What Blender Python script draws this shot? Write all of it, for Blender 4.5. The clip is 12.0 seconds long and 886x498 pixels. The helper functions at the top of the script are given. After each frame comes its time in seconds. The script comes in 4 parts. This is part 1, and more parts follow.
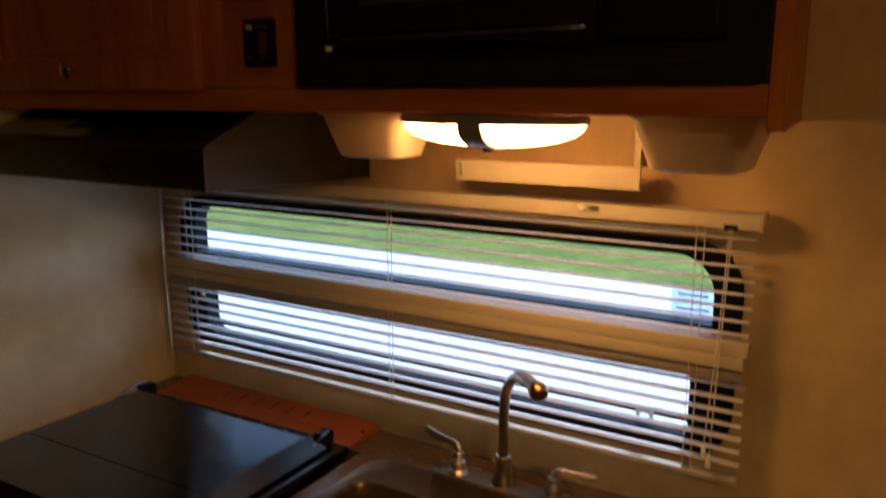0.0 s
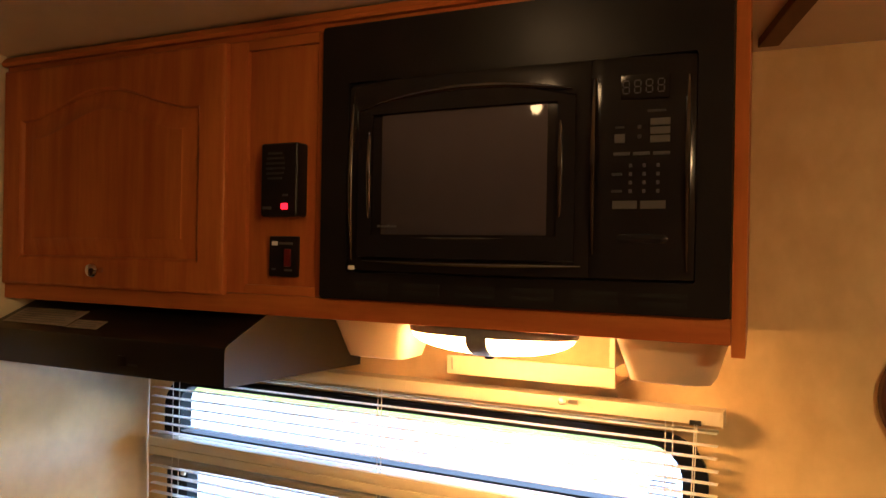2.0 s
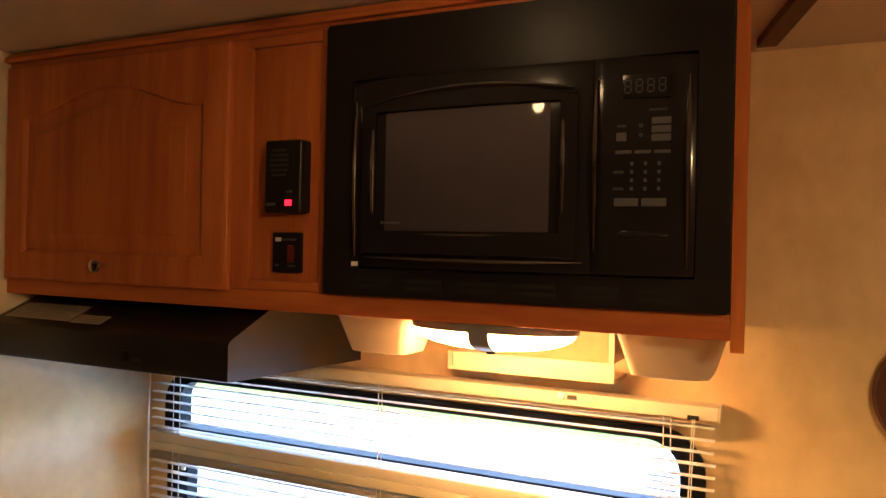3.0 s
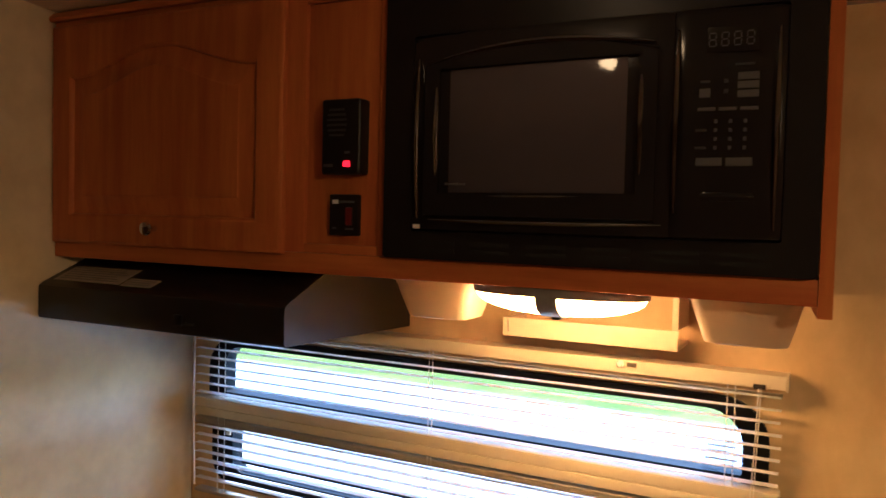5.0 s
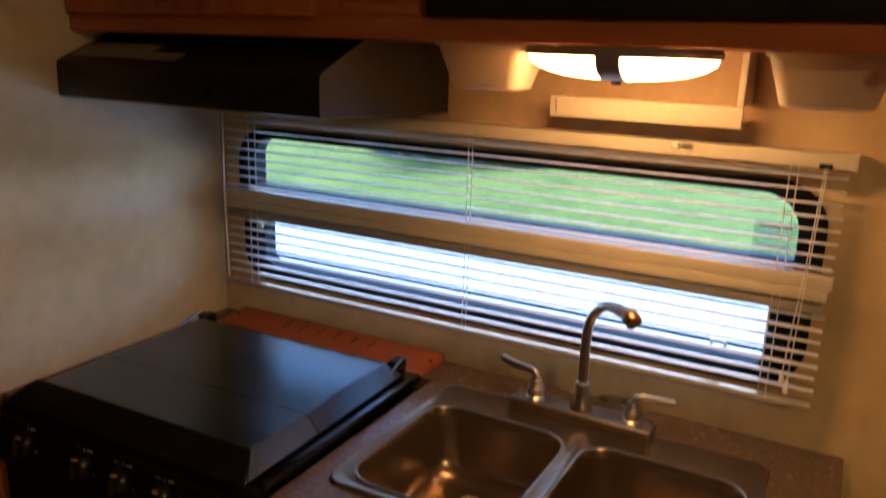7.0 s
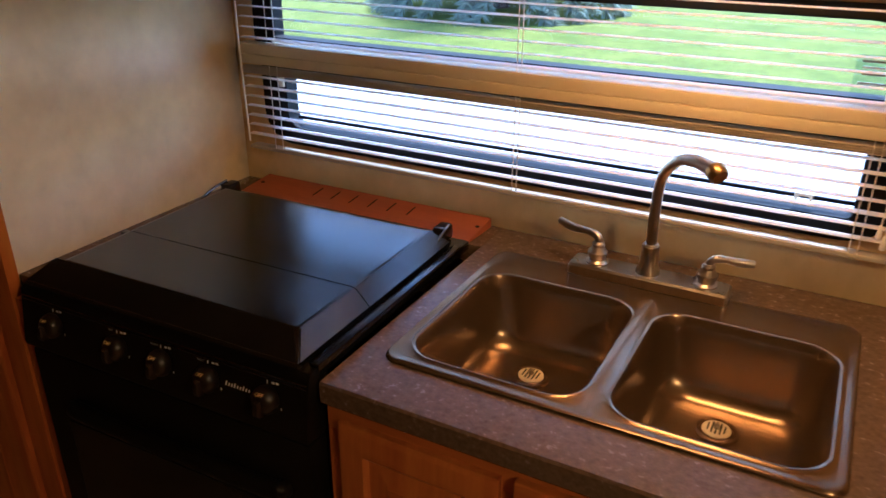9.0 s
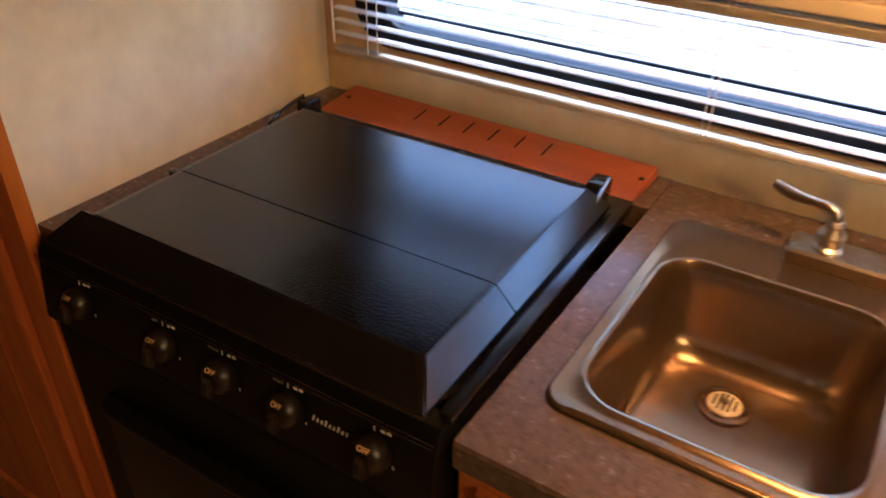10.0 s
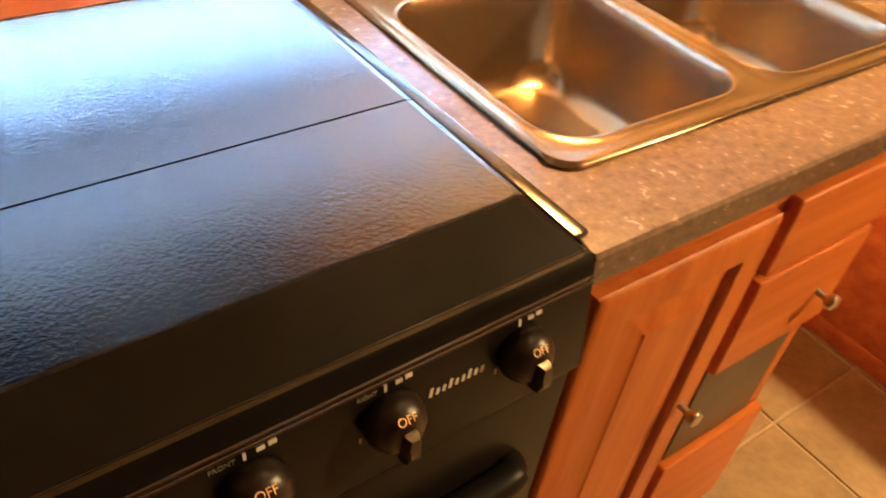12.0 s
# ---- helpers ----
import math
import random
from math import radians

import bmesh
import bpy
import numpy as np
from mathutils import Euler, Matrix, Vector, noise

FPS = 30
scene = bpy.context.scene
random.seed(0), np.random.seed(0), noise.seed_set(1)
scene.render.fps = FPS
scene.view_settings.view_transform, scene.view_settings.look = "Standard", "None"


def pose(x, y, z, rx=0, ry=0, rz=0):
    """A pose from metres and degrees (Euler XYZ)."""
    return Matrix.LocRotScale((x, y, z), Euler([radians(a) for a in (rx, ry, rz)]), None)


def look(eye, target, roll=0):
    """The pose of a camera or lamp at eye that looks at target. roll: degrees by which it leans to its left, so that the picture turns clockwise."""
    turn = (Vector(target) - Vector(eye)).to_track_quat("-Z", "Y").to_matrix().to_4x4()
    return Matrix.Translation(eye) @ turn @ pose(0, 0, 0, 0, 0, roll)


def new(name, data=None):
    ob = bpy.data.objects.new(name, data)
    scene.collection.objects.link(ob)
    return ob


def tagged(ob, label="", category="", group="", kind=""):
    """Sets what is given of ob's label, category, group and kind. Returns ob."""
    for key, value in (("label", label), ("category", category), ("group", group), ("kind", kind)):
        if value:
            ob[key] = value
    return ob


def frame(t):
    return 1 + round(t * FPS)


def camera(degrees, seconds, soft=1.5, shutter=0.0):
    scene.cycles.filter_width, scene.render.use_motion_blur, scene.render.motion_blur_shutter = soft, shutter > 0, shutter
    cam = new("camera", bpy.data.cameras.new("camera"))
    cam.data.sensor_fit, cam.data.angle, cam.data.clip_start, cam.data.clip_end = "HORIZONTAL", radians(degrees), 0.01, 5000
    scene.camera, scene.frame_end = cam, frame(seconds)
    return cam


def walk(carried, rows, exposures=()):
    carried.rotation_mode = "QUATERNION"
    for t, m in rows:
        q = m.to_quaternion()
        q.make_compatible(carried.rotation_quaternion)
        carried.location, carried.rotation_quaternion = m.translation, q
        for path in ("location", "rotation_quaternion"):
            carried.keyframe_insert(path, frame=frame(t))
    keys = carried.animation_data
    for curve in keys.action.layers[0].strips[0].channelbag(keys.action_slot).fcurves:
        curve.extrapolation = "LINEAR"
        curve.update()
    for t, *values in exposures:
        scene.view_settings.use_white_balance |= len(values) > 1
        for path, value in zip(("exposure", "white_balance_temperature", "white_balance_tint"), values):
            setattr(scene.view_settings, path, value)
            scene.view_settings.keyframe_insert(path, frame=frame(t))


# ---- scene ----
cam = camera(60.0, 12.0, shutter=0.4)

PATH = [
    (0, (1.571, -1.29, 1.635), (0.559, 0.39, 1.244), -0.1),
    (0.5, (1.594, -1.337, 1.697), (0.491, 0.323, 1.526), 0.2),
    (1, (1.584, -1.396, 1.719), (0.539, 0.309, 1.684), 0.5),
    (1.5, (1.567, -1.439, 1.729), (0.626, 0.325, 1.725), 0.8),
    (2, (1.543, -1.469, 1.732), (0.659, 0.325, 1.733), 1.0),
    (2.5, (1.538, -1.484, 1.73), (0.665, 0.315, 1.736), 1.0),
    (4.3, (1.513, -1.493, 1.728), (0.657, 0.314, 1.665), 1.9),
    (4.5, (1.494, -1.5, 1.722), (0.64, 0.308, 1.653), 1.9),
    (5, (1.455, -1.49, 1.715), (0.548, 0.29, 1.633), 1.4),
    (5.5, (1.428, -1.476, 1.705), (0.473, 0.279, 1.612), 1.3),
    (6, (1.413, -1.466, 1.686), (0.445, 0.282, 1.588), 1.4),
    (6.5, (1.404, -1.454, 1.685), (0.452, 0.284, 1.415), 1.5),
    (7, (1.392, -1.451, 1.603), (0.48, 0.255, 1.095), 1.9),
    (7.5, (1.394, -1.471, 1.578), (0.526, 0.19, 0.879), 1.1),
    (7.7, (1.397, -1.473, 1.575), (0.537, 0.174, 0.836), 0.8),
    (9.3, (1.191, -1.293, 1.527), (0.324, 0.28, 0.648), -0.0),
    (9.5, (1.143, -1.225, 1.516), (0.208, 0.279, 0.587), -0.9),
    (10, (0.928, -1.09, 1.473), (0.031, 0.32, 0.374), 0.9),
    (10.5, (0.695, -0.915, 1.36), (-0.014, 0.499, 0.135), -0.7),
    (11, (0.548, -0.837, 1.327), (0.181, 0.601, -0.014), -1.8),
    (11.5, (0.359, -0.879, 1.309), (0.925, 0.456, -0.068), 5.3),
    (12, (0.280, -0.922, 1.290), (1.242, 0.243, -0.021), 7.8),
]
walk(cam, [(t, look(eye, target, roll)) for t, eye, target, roll in PATH],
     exposures=[(0, 1.25, 4900, 10), (0.7, 1.65, 4950, 10), (1.4, 2.45, 4950, 10), (2.2, 3.34, 4680, 9), (2.7, 3.4, 4630, 9), (4.3, 2.7, 4400, 10), (5.5, 2.6, 4310, 11), (6.5, 2.05, 4400, 10), (7.7, 1.88, 4350, 11), (9.3, 2.5, 4650, 16), (10, 3.05, 4700, 15), (11, 4.3, 4500, 5), (11.5, 4.55, 4500, 5), (12, 4.88, 4880, 4)])

# ---- world, sun, lights ----
world = bpy.data.worlds.new("sky")
scene.world = world
world.use_nodes = True
wn = world.node_tree.nodes
sky = wn.new("ShaderNodeTexSky")
sky.sky_type = "NISHITA"
sky.sun_disc = False
sky.sun_elevation = radians(60)
sky.sun_rotation = 0.0
sky.dust_density = 0.6
sky.air_density = 1.0
wn["Background"].inputs["Strength"].default_value = 0.15
world.node_tree.links.new(sky.outputs[0], wn["Background"].inputs["Color"])
sun = new("sun", bpy.data.lights.new("sun", "SUN"))
sun.data.energy = 2.6
sun.data.angle = radians(8)
sun.data.color = (1.0, 0.95, 0.88)
sun.matrix_world = look((0.0, 5.0, 8.66), (0, 0, 0))


# ---- materials ----
def mat(name, color, rough=0.5, metal=0.0, color2=None, scale=(20, 20, 20), detail=4.0, contrast=(0.35, 0.65),
        fine=0.0, bump=0.0, bump_scale=200.0, rough2=None, coat=0.0, spec=0.5, vary=0.0, ior=1.5):
    """A principled material: two colours mixed by stretched noise, a fine grain, a bump and some change in gloss."""
    m = bpy.data.materials.new(name)
    m.use_nodes = True
    nt = m.node_tree
    n, link = nt.nodes, nt.links.new
    b = n["Principled BSDF"]
    b.inputs["Base Color"].default_value = (*color, 1)
    b.inputs["Roughness"].default_value = rough
    b.inputs["Metallic"].default_value = metal
    b.inputs["Specular IOR Level"].default_value = spec
    b.inputs["IOR"].default_value = ior
    b.inputs["Coat Weight"].default_value = coat
    b.inputs["Coat Roughness"].default_value = 0.15
    tc = n.new("ShaderNodeTexCoord")
    mp = n.new("ShaderNodeMapping")
    mp.inputs["Scale"].default_value = scale
    link(tc.outputs["Object"], mp.inputs["Vector"])
    if color2:
        nz = n.new("ShaderNodeTexNoise")
        nz.inputs["Scale"].default_value = 1.0
        nz.inputs["Detail"].default_value = detail
        nz.inputs["Roughness"].default_value = 0.6
        link(mp.outputs[0], nz.inputs["Vector"])
        rp = n.new("ShaderNodeMapRange")
        rp.inputs["From Min"].default_value, rp.inputs["From Max"].default_value = contrast
        link(nz.outputs["Fac"], rp.inputs["Value"])
        mx = n.new("ShaderNodeMix")
        mx.data_type = "RGBA"
        mx.inputs["A"].default_value = (*color, 1)
        mx.inputs["B"].default_value = (*color2, 1)
        link(rp.outputs[0], mx.inputs["Factor"])
        out = mx.outputs["Result"]
        if fine or vary:
            hs = n.new("ShaderNodeHueSaturation")
            add = n.new("ShaderNodeMath")
            add.operation = "ADD"
            n2 = n.new("ShaderNodeTexNoise")
            n2.inputs["Scale"].default_value = 6.0
            n2.inputs["Detail"].default_value = 2.0
            link(mp.outputs[0], n2.inputs["Vector"])
            r2 = n.new("ShaderNodeMapRange")
            r2.inputs["To Min"].default_value, r2.inputs["To Max"].default_value = -fine, fine
            link(n2.outputs["Fac"], r2.inputs["Value"])
            oi = n.new("ShaderNodeObjectInfo")
            r3 = n.new("ShaderNodeMapRange")
            r3.inputs["To Min"].default_value, r3.inputs["To Max"].default_value = 1 - vary, 1 + vary
            link(oi.outputs["Random"], r3.inputs["Value"])
            link(r2.outputs[0], add.inputs[0])
            link(r3.outputs[0], add.inputs[1])
            link(add.outputs[0], hs.inputs["Value"])
            link(out, hs.inputs["Color"])
            out = hs.outputs["Color"]
        link(out, b.inputs["Base Color"])
        if rough2 is not None:
            r4 = n.new("ShaderNodeMapRange")
            r4.inputs["To Min"].default_value, r4.inputs["To Max"].default_value = rough, rough2
            link(nz.outputs["Fac"], r4.inputs["Value"])
            link(r4.outputs[0], b.inputs["Roughness"])
    if bump:
        nb = n.new("ShaderNodeTexNoise")
        nb.inputs["Scale"].default_value = bump_scale
        nb.inputs["Detail"].default_value = 3.0
        link(tc.outputs["Object"], nb.inputs["Vector"])
        bp = n.new("ShaderNodeBump")
        bp.inputs["Strength"].default_value = bump
        bp.inputs["Distance"].default_value = 0.002
        link(nb.outputs["Fac"], bp.inputs["Height"])
        link(bp.outputs[0], b.inputs["Normal"])
    return m


def glow(name, color, strength):
    m = bpy.data.materials.new(name)
    m.use_nodes = True
    b = m.node_tree.nodes["Principled BSDF"]
    b.inputs["Base Color"].default_value = (*color, 1)
    b.inputs["Emission Color"].default_value = (*color, 1)
    b.inputs["Emission Strength"].default_value = strength
    return m


def glass(name, tint=(1, 1, 1), gloss=0.06):
    m = bpy.data.materials.new(name)
    m.use_nodes = True
    n, link = m.node_tree.nodes, m.node_tree.links.new
    tr = n.new("ShaderNodeBsdfTransparent")
    tr.inputs["Color"].default_value = (*tint, 1)
    gl = n.new("ShaderNodeBsdfGlossy")
    gl.inputs["Roughness"].default_value = 0.02
    mx = n.new("ShaderNodeMixShader")
    mx.inputs["Fac"].default_value = gloss
    link(tr.outputs[0], mx.inputs[1])
    link(gl.outputs[0], mx.inputs[2])
    link(mx.outputs[0], n["Material Output"].inputs["Surface"])
    return m


def see_through(base, name, color, amount):
    """A copy of a material that also lets some light through, as thin vinyl does."""
    m = base.copy()
    m.name = name
    n, link = m.node_tree.nodes, m.node_tree.links.new
    tl = n.new("ShaderNodeBsdfTranslucent")
    tl.inputs["Color"].default_value = (*color, 1)
    mx = n.new("ShaderNodeMixShader")
    mx.inputs["Fac"].default_value = amount
    link(n["Principled BSDF"].outputs[0], mx.inputs[1])
    link(tl.outputs[0], mx.inputs[2])
    link(mx.outputs[0], n["Material Output"].inputs["Surface"])
    return m


M_WOOD_V = mat("wood_upright_grain", (0.54, 0.172, 0.004), 0.36, color2=(0.41, 0.108, 0.003), scale=(26, 26, 2.2), fine=0.1, bump=0.05, bump_scale=160, rough2=0.45, spec=0.16, vary=0.05)
M_WOOD_H = mat("wood_level_grain", (0.54, 0.172, 0.004), 0.36, color2=(0.41, 0.108, 0.003), scale=(2.2, 26, 26), fine=0.1, bump=0.05, bump_scale=160, rough2=0.45, spec=0.16, vary=0.05)
M_WOOD_DARK = mat("dark_wood_trim", (0.12, 0.05, 0.025), 0.45, color2=(0.07, 0.03, 0.015), scale=(20, 2, 20), fine=0.1)
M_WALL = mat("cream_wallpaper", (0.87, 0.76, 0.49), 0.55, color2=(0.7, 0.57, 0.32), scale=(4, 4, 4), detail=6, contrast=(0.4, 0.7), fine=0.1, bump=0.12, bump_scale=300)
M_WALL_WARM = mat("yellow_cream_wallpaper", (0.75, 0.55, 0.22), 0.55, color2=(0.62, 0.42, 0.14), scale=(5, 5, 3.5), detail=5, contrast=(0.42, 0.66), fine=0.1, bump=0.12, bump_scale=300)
M_PANELWALL = mat("brown_panelled_wall", (0.12, 0.05, 0.02), 0.55, color2=(0.08, 0.034, 0.014), scale=(14, 14, 1.5), fine=0.1, bump=0.05)
M_CEIL = mat("white_ceiling", (0.72, 0.67, 0.6), 0.8, color2=(0.66, 0.61, 0.54), scale=(5, 5, 5), bump=0.15, bump_scale=350)
M_LAMINATE = mat("brown_stone_laminate", (0.092, 0.06, 0.041), 0.19, color2=(0.162, 0.111, 0.074), scale=(105, 120, 120), detail=9, contrast=(0.3, 0.7), fine=0.16, bump=0.05, bump_scale=250, rough2=0.32)
M_ENAMEL = mat("black_textured_enamel", (0.003, 0.003, 0.0033), 0.13, color2=(0.0045, 0.0045, 0.005), scale=(8, 8, 8), rough2=0.17, bump=0.17, bump_scale=300, spec=0.7, ior=1.58)
M_GLOSS = mat("polished_black_edge", (0.004, 0.0036, 0.0035), 0.06, color2=(0.006, 0.0055, 0.005), scale=(30, 30, 30), rough2=0.15, spec=1.0, ior=2.0)
M_BLACK = mat("black_gloss_plastic", (0.012, 0.0105, 0.0115), 0.1, color2=(0.015, 0.013, 0.014), scale=(9, 9, 9), rough2=0.18, spec=0.28)
M_KNOB = mat("brown_black_knob", (0.011, 0.0075, 0.0065), 0.28, color2=(0.016, 0.011, 0.0095), scale=(60, 60, 60), rough2=0.38, spec=0.6)
M_RIM = mat("black_pebbled_rim", (0.003, 0.003, 0.0033), 0.15, color2=(0.0045, 0.0045, 0.005), scale=(8, 8, 8), rough2=0.2, bump=0.1, bump_scale=310, spec=0.75)
M_COOKER = mat("black_oven_paint", (0.007, 0.0062, 0.006), 0.3, color2=(0.01, 0.0088, 0.0085), scale=(12, 12, 12), rough2=0.4, spec=0.12)
M_SATIN = mat("black_satin_plastic", (0.0105, 0.0088, 0.0092), 0.36, color2=(0.0135, 0.0113, 0.0117), scale=(12, 12, 12), rough2=0.44, bump=0.05, bump_scale=400, spec=0.22)
M_HOOD = mat("black_painted_steel", (0.012, 0.0105, 0.0115), 0.26, color2=(0.017, 0.015, 0.016), scale=(6, 6, 6), rough2=0.42, bump=0.04, bump_scale=90, spec=0.4)
# dark glass, base colour lightened to carry the haze of the reflected room
M_MWGLASS = mat("smoked_glass_room_haze", (0.056, 0.046, 0.055), 0.07, color2=(0.066, 0.054, 0.064), scale=(4, 4, 4), spec=0.6)
M_SINK = mat("bronze_sink_finish", (0.25, 0.175, 0.095), 0.2, metal=0.85, color2=(0.222, 0.154, 0.083), scale=(3, 3, 3), rough2=0.28)
M_NICKEL = mat("brushed_nickel", (0.55, 0.5, 0.43), 0.24, metal=1.0, color2=(0.48, 0.43, 0.37), scale=(60, 60, 8), rough2=0.34)
M_CHROME = mat("chrome", (0.7, 0.68, 0.65), 0.12, metal=1.0)
M_BRASS = mat("worn_brass", (0.55, 0.36, 0.12), 0.3, metal=1.0, color2=(0.45, 0.28, 0.1), scale=(90, 90, 90))
M_CREAM = mat("cream_plastic", (0.74, 0.65, 0.46), 0.42, color2=(0.69, 0.6, 0.42), scale=(14, 14, 14), bump=0.05, bump_scale=300)
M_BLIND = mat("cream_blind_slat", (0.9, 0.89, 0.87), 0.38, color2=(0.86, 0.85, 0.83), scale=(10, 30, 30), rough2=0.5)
# the blind's cream with shade put into the colour, away from the lamp
M_RAIL_SHADED = mat("shaded_blind_cream", (0.46, 0.42, 0.35), 0.42, color2=(0.41, 0.37, 0.3), scale=(8, 30, 30), rough2=0.5)
M_CORD = mat("white_cord", (0.88, 0.86, 0.82), 0.8)
M_PAPER = mat("aged_paper_label", (0.4, 0.35, 0.28), 0.7, color2=(0.32, 0.28, 0.22), scale=(60, 60, 60))
M_INK = mat("grey_print", (0.22, 0.21, 0.2), 0.6)
M_PRINT = mat("light_print", (0.75, 0.73, 0.68), 0.5)
M_DIM = mat("dim_grey_print", (0.035, 0.034, 0.033), 0.5)
M_KEY = mat("grey_key", (0.075, 0.072, 0.07), 0.5)
M_SHIELD = mat("copper_brown_metal_strip", (0.42, 0.108, 0.015), 0.46, color2=(0.34, 0.083, 0.012), scale=(5, 40, 40), fine=0.08, bump=0.03)
M_HOLE = mat("dark_slot", (0.006, 0.006, 0.006), 0.8)
M_FRAME = mat("black_window_frame", (0.008, 0.008, 0.009), 0.6, color2=(0.012, 0.012, 0.013), scale=(12, 12, 12), spec=0.12)
M_GLASS = glass("window_glass", (0.97, 0.985, 0.98), 0.03)
M_STICKER = glass("pale_blue_film", (0.8, 0.86, 0.92), 0.04)
M_SLAT = see_through(M_BLIND, "translucent_blind_slat", (0.96, 0.955, 0.94), 0.55)
M_RAIL_LIT = see_through(M_CREAM, "translucent_blind_rail", (0.7, 0.68, 0.64), 0.12)
M_TUB = see_through(M_CREAM, "translucent_tub_plastic", (0.8, 0.62, 0.36), 0.4)
M_LAMP = glow("lit_warm_diffuser", (1.0, 0.42, 0.075), 12.6)
M_LAMP2 = glow("lit_ceiling_diffuser", (1.0, 0.52, 0.16), 4.4)
# strong emission for the added, unseen fill lamp
M_LAMP_FILL = glow("added_fill_diffuser", (1.0, 0.55, 0.16), 56.0)
M_GOLD = mat("gold_print", (0.8, 0.56, 0.22), 0.4)
M_LED = glow("red_led", (1.0, 0.002, 0.006), 0.5)
M_PEWTER = mat("grey_metal_lamp_base", (0.35, 0.33, 0.3), 0.35, metal=0.3, color2=(0.28, 0.26, 0.24), scale=(30, 30, 30))
M_TILE = mat("tan_stone_floor_tile", (0.36, 0.25, 0.125), 0.45, color2=(0.25, 0.17, 0.085), scale=(9, 9, 9), detail=6, fine=0.2, bump=0.1, bump_scale=60, rough2=0.55, vary=0.12)
M_GROUT = mat("pale_grout", (0.5, 0.39, 0.25), 0.85, color2=(0.43, 0.33, 0.2), scale=(40, 40, 40))
M_PANEL = mat("grey_green_panel", (0.10, 0.072, 0.04), 0.45, color2=(0.08, 0.058, 0.034), scale=(20, 20, 20))
M_RED = mat("red_rocker", (0.13, 0.012, 0.008), 0.35)
M_GRASS = mat("lawn", (0.185, 0.195, 0.034), 0.9, color2=(0.11, 0.138, 0.02), scale=(1.6, 1.6, 1.6), detail=10, fine=0.35, bump=0.6, bump_scale=20, spec=0.1)
M_GRAVEL = mat("pale_gravel", (0.62, 0.6, 0.57), 0.9, color2=(0.5, 0.49, 0.47), scale=(12, 12, 12), detail=6, fine=0.25, bump=0.8, bump_scale=60)
M_BARK = mat("grey_brown_bark", (0.11, 0.085, 0.065), 0.9, color2=(0.06, 0.045, 0.035), scale=(18, 18, 4), bump=0.6, bump_scale=30)
M_NEEDLE = mat("blue_green_needles", (0.32, 0.36, 0.27), 0.7, color2=(0.13, 0.16, 0.11), scale=(6, 6, 6), fine=0.3)
M_SPRAY = see_through(M_NEEDLE, "translucent_needle_spray", (0.34, 0.37, 0.27), 0.4)


# ---- building helpers ----
def thing(name, base, label, category="", group="", kind=""):
    e = new(name)
    e.empty_display_size = 0.05
    e.location = base
    e["base"] = list(base)
    return tagged(e, label, category, group, kind)


def origin_of(ob):
    p = Vector((0, 0, 0))
    while ob is not None:
        p += ob.location
        ob = ob.parent
    return p


def part(name, bm, material, parent=None, label="", smooth=True, at=None):
    """Links a bmesh, given in world coordinates, as one mesh under parent; its origin lies at its middle, or at the point given."""
    me = bpy.data.meshes.new(name)
    if at is None:
        xs = [v.co for v in bm.verts]
        lo = Vector([min(c[i] for c in xs) for i in range(3)])
        hi = Vector([max(c[i] for c in xs) for i in range(3)])
        at = (lo + hi) / 2
        at.z = lo.z
    at = Vector(at)
    bmesh.ops.translate(bm, verts=bm.verts, vec=-at)
    bm.to_mesh(me)
    bm.free()
    me.materials.append(material)
    if smooth:
        me.polygons.foreach_set("use_smooth", [True] * len(me.polygons))
        me.set_sharp_from_angle(angle=radians(35))
    ob = new(name, me)
    ob.location = at - (origin_of(parent) if parent else Vector((0, 0, 0)))
    ob.parent = parent
    if label:
        ob["label"] = label
    return ob


def box(x0, x1, y0, y1, z0, z1, bevel=0.002, seg=2, bm=None):
    b = bmesh.new()
    vs = [b.verts.new((x, y, z)) for x in (x0, x1) for y in (y0, y1) for z in (z0, z1)]
    for f in ((0, 1, 3, 2), (4, 6, 7, 5), (0, 4, 5, 1), (2, 3, 7, 6), (0, 2, 6, 4), (1, 5, 7, 3)):
        b.faces.new([vs[i] for i in f])
    bmesh.ops.recalc_face_normals(b, faces=b.faces)
    if bevel:
        bmesh.ops.bevel(b, geom=b.edges, offset=min(bevel, 0.45 * min(x1 - x0, y1 - y0, z1 - z0)), segments=seg, profile=0.6, affect="EDGES")
    return b if bm is None else join(bm, b)


def join(bm, other):
    me = bpy.data.meshes.new("tmp")
    other.to_mesh(me)
    other.free()
    bm.from_mesh(me)
    bpy.data.meshes.remove(me)
    return bm


def loft(rings, close=True, cap=(True, True)):
    """Skins rings of equal count into one mesh."""
    b = bmesh.new()
    vr = [[b.verts.new(p) for p in r] for r in rings]
    n = len(vr[0])
    for a, c in zip(vr, vr[1:]):
        for i in range(n if close else n - 1):
            j = (i + 1) % n
            b.faces.new((a[i], a[j], c[j], c[i]))
    if cap[0]:
        b.faces.new(vr[0][::-1])
    if cap[1]:
        b.faces.new(vr[-1])
    bmesh.ops.recalc_face_normals(b, faces=b.faces)
    return b


def rrect(x0, x1, y0, y1, r, n=6, rs=None):
    """Corner points of a rounded rectangle; rs gives the radii of its four corners from x1,y1 onwards, anticlockwise."""
    rs = rs or (r, r, r, r)
    pts = []
    for k, (cx, cy, sx, sy) in enumerate(((x1, y1, -1, -1), (x0, y1, 1, -1), (x0, y0, 1, 1), (x1, y0, -1, 1))):
        q = rs[k]
        for i in range(n + 1):
            a = radians(90 * k + 90 * i / n)
            pts.append((cx + sx * q + q * math.cos(a), cy + sy * q + q * math.sin(a)))
    return pts


